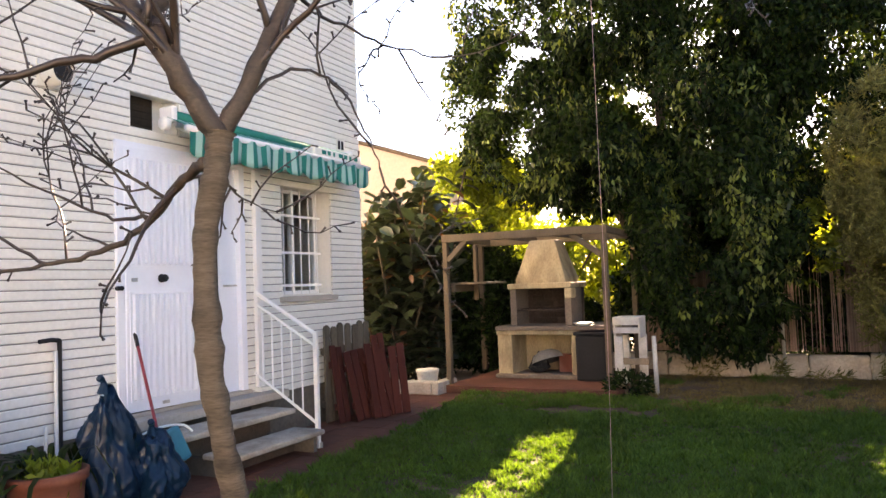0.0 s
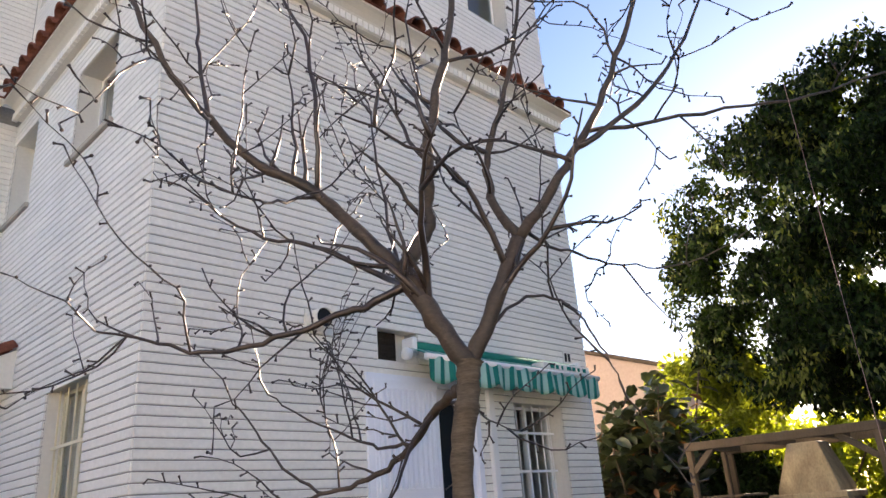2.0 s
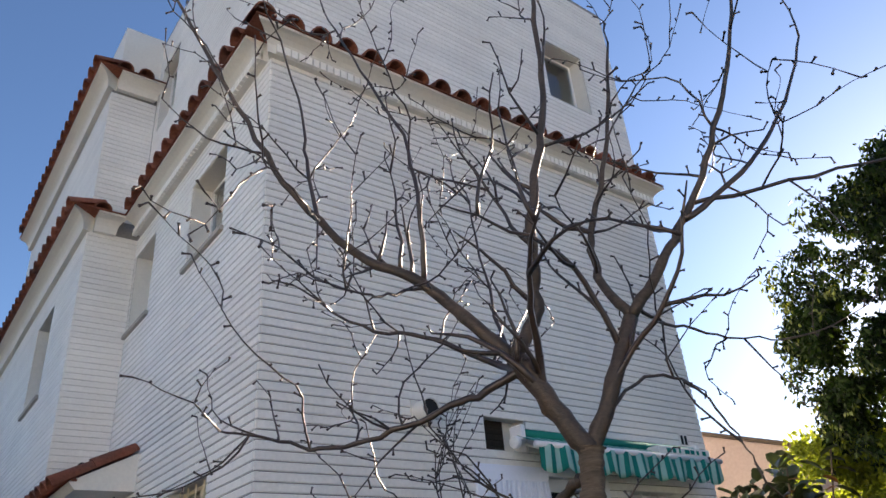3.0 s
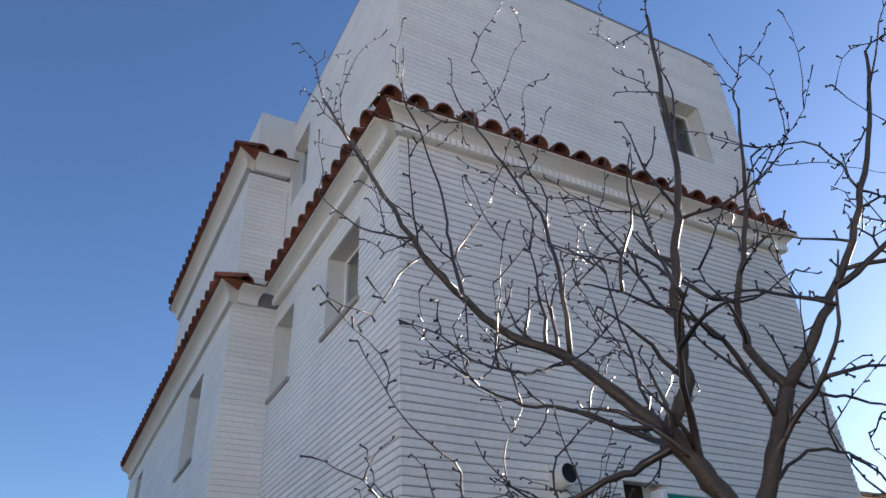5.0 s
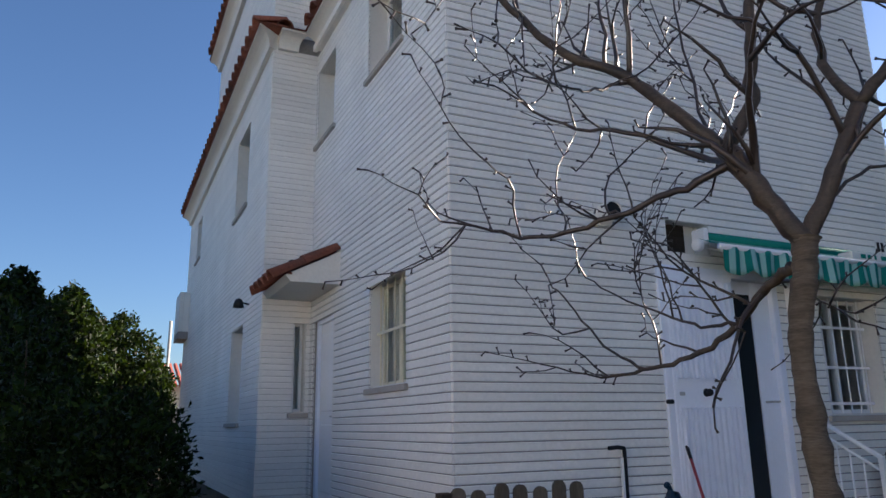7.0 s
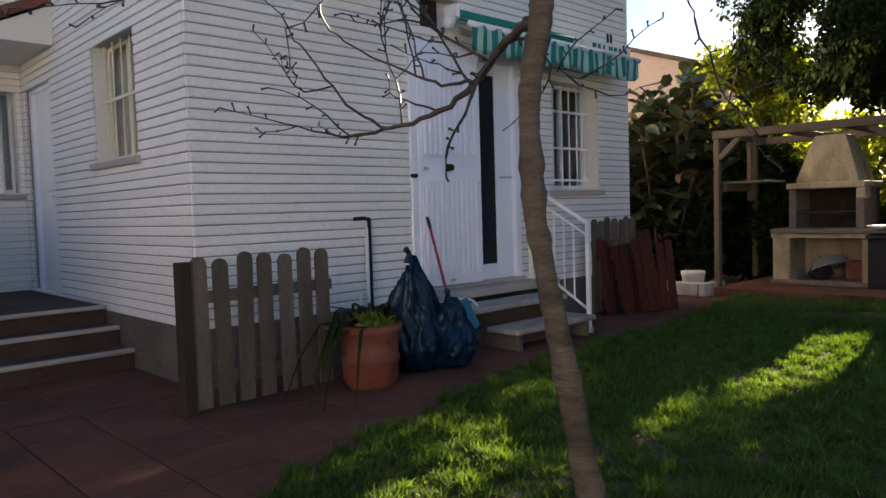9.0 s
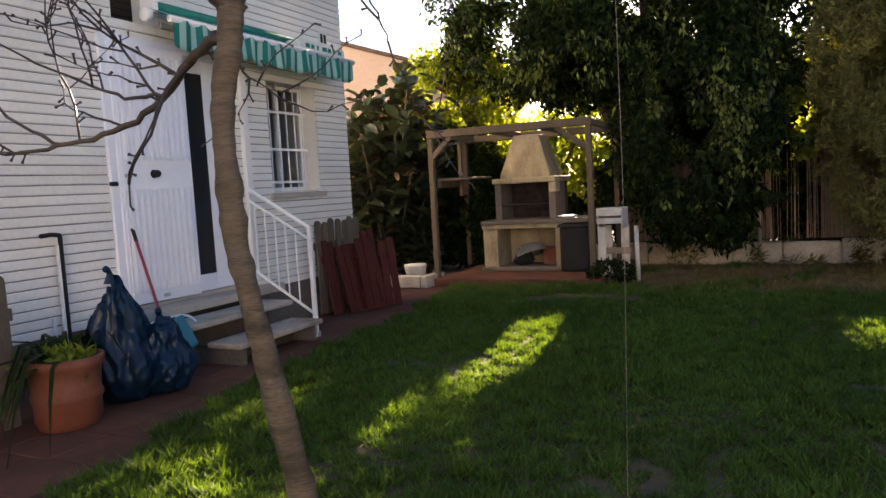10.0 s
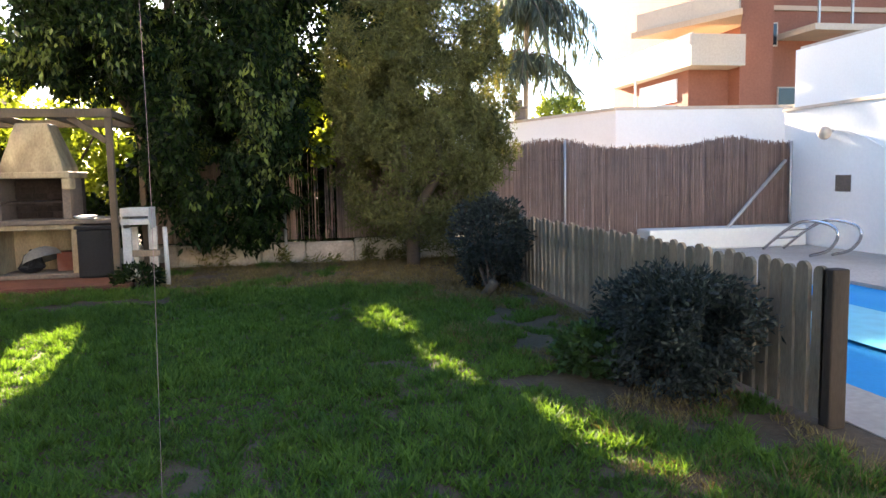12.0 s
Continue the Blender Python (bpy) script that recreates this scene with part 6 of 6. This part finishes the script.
crown_tree("garden_tree", "large dark evergreen tree with drooping leaves behind the barbecue", (9.6, -3.1, 0.0),
           [(9.4, -2.2, 4.2), (9.3, -3.6, 4.6), (9.8, -4.8, 4.4), (9.2, -1.2, 4.4), (9.6, -2.8, 6.2)],
           [((9.3, -2.7, 5.0), (1.9, 3.0, 2.45), 6.0), ((9.5, -0.9, 4.3), (1.4, 1.5, 1.45), 1.6), ((8.35, -3.75, 1.95), (0.75, 1.15, 1.55), 2.6), ((9.7, -5.2, 4.4), (1.4, 1.8, 2.2), 2.2), ((8.6, -2.2, 3.2), (0.9, 1.8, 0.8), 1.2), ((9.0, -3.0, 6.6), (1.2, 1.5, 1.0), 0.9)],
           190000, 0.105, 0.050, LEAF_DARK, 21, 0.9, cut=-0.15, sprays=0.34)
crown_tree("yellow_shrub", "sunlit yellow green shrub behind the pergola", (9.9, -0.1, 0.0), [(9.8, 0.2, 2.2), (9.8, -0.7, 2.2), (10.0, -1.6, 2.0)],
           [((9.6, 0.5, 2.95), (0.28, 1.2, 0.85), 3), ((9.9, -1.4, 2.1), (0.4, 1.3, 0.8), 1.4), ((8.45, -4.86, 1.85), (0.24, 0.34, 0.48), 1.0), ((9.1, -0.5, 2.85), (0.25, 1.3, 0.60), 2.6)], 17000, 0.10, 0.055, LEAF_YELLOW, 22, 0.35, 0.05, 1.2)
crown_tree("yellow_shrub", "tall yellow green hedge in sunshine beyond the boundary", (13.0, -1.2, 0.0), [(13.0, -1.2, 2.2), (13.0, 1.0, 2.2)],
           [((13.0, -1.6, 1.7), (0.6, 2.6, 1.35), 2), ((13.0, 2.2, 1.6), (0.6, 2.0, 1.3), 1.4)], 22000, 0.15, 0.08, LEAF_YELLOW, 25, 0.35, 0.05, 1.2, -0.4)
cy = crown_tree("cypress_bush", "broad rounded olive green cypress by the fence corner", (8.1, -6.2, 0.0), [(8.1, -6.1, 1.8), (8.0, -6.5, 2.4)],
           [((8.1, -6.3, 1.75), (0.95, 1.18, 1.55), 4), ((8.05, -6.7, 2.85), (0.75, 0.80, 1.15), 2.4), ((8.2, -5.7, 2.6), (0.75, 0.65, 1.3), 1.5), ((8.0, -7.2, 2.0), (0.6, 0.48, 1.0), 1.1)], 80000, 0.095, 0.018, LEAF_CYPRESS, 23, -0.35, 0.10, 1.6, -0.10, 0.7, "feathery olive foliage")

# rubber plant
rp = thing("rubber_plant", "tall rubber plant with large glossy leaves beside the pergola", "plant")
r = np.random.default_rng(31)
bm = bmesh.new()
tips = []
for i in range(34):
    x, y = 7.75 + r.normal() * 0.45, 0.75 + r.normal() * 0.55
    h = r.uniform(1.3, 3.35)
    bx, by = 7.9 + r.normal() * 0.2, 0.8 + r.normal() * 0.3
    pts = smooth_curve([(bx, by, 0), ((bx + x) / 2, (by + y) / 2, h * 0.5), (x, y, h)], 4)
    tube(bm, pts, [0.022 - 0.0014 * k for k in range(len(pts))], 6)
    tips.append((np.array((bx, by, 0.0)), np.array((x, y, h))))
part("stem", bm, DARK_BARK, rp, "brown stems", True)["kind"] = "stuff"


def big_leaves(pts, ways, length, width, mat, r):
    """Large bent oval leaves, eight corners each."""
    n = len(pts)
    d = unit(ways)
    side = unit(np.cross(d, np.array([0, 0, 1.0]) + 0.25 * r.normal(size=(n, 3))))
    up = np.cross(side, d)
    ln = length * r.uniform(0.7, 1.25, n)[:, None]
    wd = width * r.uniform(0.75, 1.2, n)[:, None]
    v = np.empty((n, 9, 3))
    rows = ((0.0, 0.0, 0), (0.25, 0.42, 0.03), (0.60, 0.50, 0.02), (0.88, 0.25, -0.06), (1.0, 0.0, -0.12))
    k = 0
    for t, w, z in rows:
        for s in ((1, -1) if w else (0,)):
            v[:, k] = pts + d * ln * t + side * wd * w * s + up * (ln * z + wd * abs(s) * 0.18 * (w > 0))
            k += 1
    b = np.arange(n)[:, None] * 9
    # 0 | 1 2 | 3 4 | 5 6 | 7  (8 is the spine at the middle)
    v[:, 8] = pts + d * ln * 0.5
    f = np.concatenate([b + t for t in ([0, 1, 8], [0, 8, 2], [1, 3, 8], [2, 8, 4], [3, 5, 8], [4, 8, 6], [5, 7, 8], [6, 8, 7])])
    return quads_mesh("large_leaves", v.reshape(-1, 3), f, mat)


pts, ways = [], []
for b0, t0 in tips:
    for k in range(64):
        s = r.uniform(0.05, 1.0) ** 0.9
        q = b0 + (t0 - b0) * s + r.normal(size=3) * 0.08
        a = r.uniform(0, 6.28)
        pts.append(q)
        ways.append((math.cos(a), math.sin(a), r.uniform(-0.5, 0.9) * (0.4 + s)))
pts, ways = np.array(pts), np.array(ways)
red = r.uniform(size=len(pts)) < 0.12
part("large_leaves", big_leaves(pts[~red], ways[~red], 0.29, 0.175, LEAF_RUBBER, r), None, rp, "large glossy dark green leaves")
part("young_leaves", big_leaves(pts[red], ways[red], 0.20, 0.09, LEAF_RED, r), None, rp, "reddish young leaves")
crown_tree("dark_hedge", "dark shrubbery filling the corner behind the pergola", (8.9, 0.6, 0.0), [(8.9, 0.6, 1.2)],
           [((8.9, 0.6, 1.1), (0.55, 1.7, 1.2), 2), ((8.75, -0.3, 0.8), (0.4, 0.5, 0.9), 1)], 26000, 0.12, 0.06, LEAF_DARK, 33, 0.4, 0.05, 1.0, -0.4)
# added hedge that darkens the gaps and blocks the bright low sky
crown_tree("filler_hedge", "dark hedge added behind the reed screen to darken its gaps", (10.6, -5.0, 0.0), [(10.6, -4.0, 1.6), (10.6, -6.0, 1.6)],
           [((10.6, -3.2, 1.5), (0.6, 1.6, 1.9), 2), ((10.8, -5.6, 1.4), (0.6, 1.7, 1.9), 2), ((10.6, -0.4, 0.4), (0.6, 1.4, 0.9), 1.0), ((10.6, 2.2, 0.5), (0.7, 2.2, 1.0), 1.2)], 56000, 0.15, 0.08, LEAF_DARK, 34, 0.4, 0.06, 1.0, -0.5)


def shrub(name, label, lobes, n, length, width, mat, seed, base, droop=-0.2, stems=7):
    r = np.random.default_rng(seed)
    t = thing(name, label, "shrub")
    bm = bmesh.new()
    c = np.array(lobes[0][0])
    for i in range(stems):
        e = c + r.normal(size=3) * np.array(lobes[0][1]) * 0.45
        tube(bm, smooth_curve([base, Vector(base).lerp(Vector(e), 0.5) + Vector((r.normal() * 0.05, r.normal() * 0.05, 0.05)), e], 4), [0.020 - 0.0018 * k for k in range(9)], 6)
    if stems:
        part("stem", bm, DARK_BARK, t, "thin brown stems", True)
    p = blob_points(n, lobes, r, 0.5, 2.2, -0.25)
    p = p[p[:, 2] > 0.02]
    d = unit(p - c) * 0.8 + r.normal(size=p.shape) * 0.6 - np.array([0, 0, droop])
    part("foliage", leaf_mesh("foliage", p, d, length, width, mat, r), None, t)
    return t


shrub("fence_shrub", "rounded blue green shrub with a leaning stem by the fence", [((5.75, -6.72, 0.62), (0.60, 0.42, 0.42), 2), ((5.75, -6.72, 0.25), (0.45, 0.35, 0.28), 1)], 9000, 0.055, 0.022, LEAF_SHRUB, 41, (5.35, -6.62, 0.0))
tagged(part("cut_stump", tube(bmesh.new(), [(5.28, -6.55, 0.0), (5.12, -6.60, 0.16)], [0.06, 0.05], 10), PERGOLA, smooth=True), "short pale cut stump on the lawn edge", "stump")
shrub("fence_shrub", "wide grey green shrub leaning over the picket fence", [((1.85, -6.80, 0.46), (0.52, 0.34, 0.24), 2), ((1.40, -6.80, 0.46), (0.34, 0.28, 0.24), 1), ((2.2, -6.80, 0.34), (0.32, 0.28, 0.16), 0.8), ((1.8, -6.78, 0.16), (0.45, 0.32, 0.18), 1.2)], 15000, 0.042, 0.017, LEAF_SHRUB, 42, (1.9, -6.80, 0.0), stems=12)
shrub("low_green_plant", "bright green low plant at the foot of the shrub", [((2.25, -6.50, 0.14), (0.32, 0.22, 0.16), 1)], 1800, 0.055, 0.032, LEAF_GREEN, 43, (2.2, -6.5, 0.0), stems=5)
shrub("barbecue_weeds", "green weeds at the foot of the crate stand", [((6.85, -2.80, 0.14), (0.18, 0.28, 0.18), 1)], 700, 0.07, 0.03, LEAF_DARK, 44, (6.85, -2.8, 0.0), stems=4)
shrub("wall_weeds", "ragged green weeds along the low boundary wall", [((8.72, y, q * 0.6), (0.10, w, q), 1) for y, w, q in ((-3.4, 0.3, 0.22), (-4.35, 0.12, 0.16), (-4.9, 0.35, 0.08), (-5.6, 0.15, 0.18), (-6.0, 0.2, 0.12))], 900, 0.10, 0.018, LEAF_CYPRESS, 50, (8.75, -4.0, 0.0), stems=0)
# side path
shrub("path_hedge", "dark clipped hedge along the side path", [((-1.95, 3.6, 0.9), (0.55, 2.2, 0.85), 2), ((-2.5, 1.8, 0.95), (0.8, 1.6, 0.85), 2)], 16000, 0.07, 0.035, LEAF_DARK, 61, (-2.2, 2.6, 0.0), stems=14)
shrub("path_hedge", "tall dark hedge beyond the side gate", [((-3.4, 4.5, 1.5), (0.9, 3.0, 1.2), 2), ((-3.0, 8.0, 1.2), (0.8, 3.0, 1.0), 2)], 14000, 0.09, 0.045, LEAF_DARK, 62, (-3.2, 5.0, 0.0), stems=14)
shrub("silvery_bush", "small leaved bush catching bright light by the path", [((-2.32, -2.45, 0.62), (0.20, 0.22, 0.36), 2), ((-2.12, -2.50, 0.45), (0.16, 0.18, 0.20), 1)], 1150, 0.028, 0.018, LEAF_LIGHT, 63, (-2.35, -2.42, 0.0), stems=16)
for i, (x, y, z, rr) in enumerate(((-4.4, 12.5, 3.3, 1.4), (-3.5, 16.0, 3.7, 1.3), (-2.1, 22.0, 3.7, 1.6), (-6.5, 16.0, 3.4, 2.2), (-0.9, 24.2, 3.0, 1.0), (-3.2, 24.0, 3.6, 1.8))):
    crown_tree("distant_tree", "dark garden tree beyond the side path", (x, y, 0.0), [(x, y, z), (x + 0.4, y, z)], [((x, y, z), (rr, rr, rr * 0.75), 2), ((x + rr * 0.4, y, z - 0.8), (rr * 0.7, rr * 0.7, rr * 0.6), 1), ((x - rr * 0.3, y, 1.2), (rr * 0.9, rr * 0.9, 1.2), 1.5), ((x + rr * 0.2, y + 0.3, z + rr * 0.6), (rr * 0.3, rr * 0.3, rr * 0.45), 0.5)], 9000, 0.17, 0.085, LEAF_DARK, 70 + i, 0.2, 0.12, 0.6, -0.3)

# palm beyond the neighbour wall
pm = thing("palm_tree", "feathery palm beyond the neighbour wall", "tree")
bm = bmesh.new()
tube(bm, smooth_curve([(22.0, -12.05, 0.0), (22.0, -12.1, 3.0), (22.0, -12.2, 7.2)], 6), [0.11 - 0.003 * i for i in range(13)], 10)
part("trunk", bm, WEATHERED, pm, "", True)
r = np.random.default_rng(81)
pts, ways = [], []
bm = bmesh.new()
for i in range(40):
    a = i * 2.399
    low = i < 12
    el = r.uniform(0.3, 0.8) if low else r.uniform(-0.1, 1.1)
    L = r.uniform(1.7, 2.4) if low else r.uniform(1.8, 2.6)
    c = np.array((22.0, -12.2, 5.2 if low else 6.9))
    spine = []
    for s in np.linspace(0, 1, 12):
        p = c + np.array((math.cos(a), math.sin(a), 0)) * L * s * math.cos(el) + np.array((0, 0, L * s * math.sin(el) - 1.9 * s ** 2.2))
        spine.append(p)
    tube(bm, [Vector(p) for p in spine], [0.03 - 0.002 * k for k in range(12)], 4)
    for k in range(1, 12):
        for m in range(7):
            q = spine[k - 1] + (spine[k] - spine[k - 1]) * m / 7
            pts.append(q)
            ways.append(np.array((r.normal() * 0.3, r.normal() * 0.3, -1.0)) + (spine[k] - spine[k - 1]) * 0.6)
part("frond_spine", bm, DARK_BARK, pm)["kind"] = "stuff"
part("fronds", leaf_mesh("fronds", np.array(pts), np.array(ways), 0.75, 0.06, LEAF_PALM, r), None, pm, "drooping feathery fronds")
crown_tree("roof_shrub", "small light green shrub beyond the neighbour wall", (18.0, -11.9, 0.0), [(18.0, -11.9, 2.6)], [((18.0, -11.9, 3.0), (0.6, 0.7, 0.45), 1)], 1500, 0.16, 0.06, LEAF_YELLOW, 82, -0.3, 0.05, 1.0, -0.3)

# thin cord hanging from the garden tree
tagged(part("hanging_cord", tube(bmesh.new(), smooth_curve([(-0.02, -4.385, 2.6), (-0.04, -4.392, 1.8), (-0.04, -4.392, 1.2), (-0.055, -4.38, 0.5), (-0.07, -4.37, 0.02)], 6), 0.0006, 6), CORD, smooth=True), "thin faded pink cord hanging over the lawn", "cord")

# ---- grass ----
def grass(name, label, n, mat, seed, x0, x1, y0, y1, h, dens, dry=1.0, broad=0.0028):
    r = np.random.default_rng(seed)
    x, y = r.uniform(x0, x1, n), r.uniform(y0, y1, n)
    edge = np.array([lawn_edge_y(v) for v in x]) + 0.05 * np.sin(x * 9) + 0.03 * np.sin(x * 23)
    keep = (y < edge)
    nz = np.array([noise.noise(Vector((a * 1.3, b * 1.3, seed))) + 0.5 * noise.noise(Vector((a * 5, b * 5, seed))) for a, b in zip(x, y)])
    keep &= nz > dens + dry * (np.clip((x - 4.9) * 0.58, 0, 1.45) + np.clip((-5.4 - y) * 1.05, 0, 1.1))
    x, y, nz = x[keep], y[keep], nz[keep]
    n = len(x)
    lump = np.array([noise.noise(Vector((p * 9, q * 9, seed + 3))) for p, q in zip(x, y)])
    hh = h * r.uniform(0.4, 1.5, n) * np.clip(1 + 0.8 * nz + 1.1 * lump, 0.25, 2.2)
    a = r.uniform(0, 6.28, n)
    lean = r.uniform(0.3, 1.5, n) * hh
    w = broad * r.uniform(0.7, 1.7, n)
    la = a + math.pi / 2 + r.normal(size=n) * 0.5
    v = np.empty((n, 3, 3))
    z = 0.012 + 0.02 * np.clip(lump + 0.2, 0, 1)
    v[:, 0] = np.stack([x - np.cos(a) * w, y - np.sin(a) * w, z], 1)
    v[:, 1] = np.stack([x + np.cos(a) * w, y + np.sin(a) * w, z], 1)
    v[:, 2] = np.stack([x + np.cos(la) * lean, y + np.sin(la) * lean, z + hh], 1)
    f = np.arange(n * 3).reshape(-1, 3)
    tagged(part(name, quads_mesh(name, v.reshape(-1, 3), f, mat), None), label, "grass", kind="stuff")


grass("lawn_grass", "short green lawn grass in patches", 520000, GRASS, 1, -2.6, 8.85, -7.1, -0.7, 0.036, -0.95, broad=0.0050)
grass("dry_grass", "dry straw coloured grass among the lawn", 260000, DRY_GRASS, 2, -1.0, 8.85, -7.1, -0.8, 0.034, 0.85, -0.95)

# ---- pieces of walls and paving ----
for parent, axis, plane, u0, u1, z0, z1, holes in (
        (wall_south, 's', 0.0, 0.0, HX, Z_BRICK, Z_EAVE, SOUTH_HOLES),
        (wall_west, 'w', 0.0, 0.0, JY, Z_BRICK, Z_EAVE, [G_WIN, A_WIN, B_WIN, DOOR_2]),
        (wall_return, 's', JY, JX, -0.012, Z_BRICK, Z_EAVE, [SLIT]),
        (wall_projecting, 'w', JX, JY, HY, Z_BRICK, Z_EAVE, [C_WIN, D_WIN, E_WIN]),
        (wall_top_south, 's', 0.02, 0.02, HX - 0.02, Z_EAVE + 0.2, Z_TOP, [WIN_UP]),
        (wall_top_west, 'w', 0.02, 0.02, JY, Z_EAVE + 0.2, Z_TOP, [U_WIN]),
        (wall_top_bay, 'w', JX, JY, UY, Z_EAVE + 0.2, 8.62, []),
        (wall_top_return, 's', JY, JX, 0.0, Z_EAVE + 0.2, 8.62, [])):
    for lo, hi, z in course_rows(u0, u1, z0, z1, holes):
        ob = part("brick_course", course_mesh(hi - lo, COURSE - (GAP if plane == 0.0 else 0.0032)), None, parent)
        ob.matrix_basis = facing(axis, plane, lo, hi, z)
TILE = 0.40
slab_mesh = mesh_of(soft(boxes((0.004, 0.004, -0.03, TILE - 0.004, TILE - 0.004, 0.004)), 0.003), "paving_tile")
slab_mesh.materials.append(PAVING)
for i in range(-7, 17):
    for j in range(-8, 0):
        x, y = i * TILE, j * TILE
        if y + TILE > 0.0 or y < lawn_edge_y(x + TILE / 2) - 0.36 or x < -2.9 or x > 6.3:
            continue
        ob = part("paving_tile", slab_mesh, None, pavement)
        ob.matrix_basis = pose(x, y - 0.025, random.uniform(-0.002, 0.002))
for i in range(-7, 0):
    for j in range(0, 4):
        ob = part("paving_tile", slab_mesh, None, pavement)
        ob.matrix_basis = pose(i * TILE - 0.025, j * TILE, random.uniform(-0.002, 0.002))
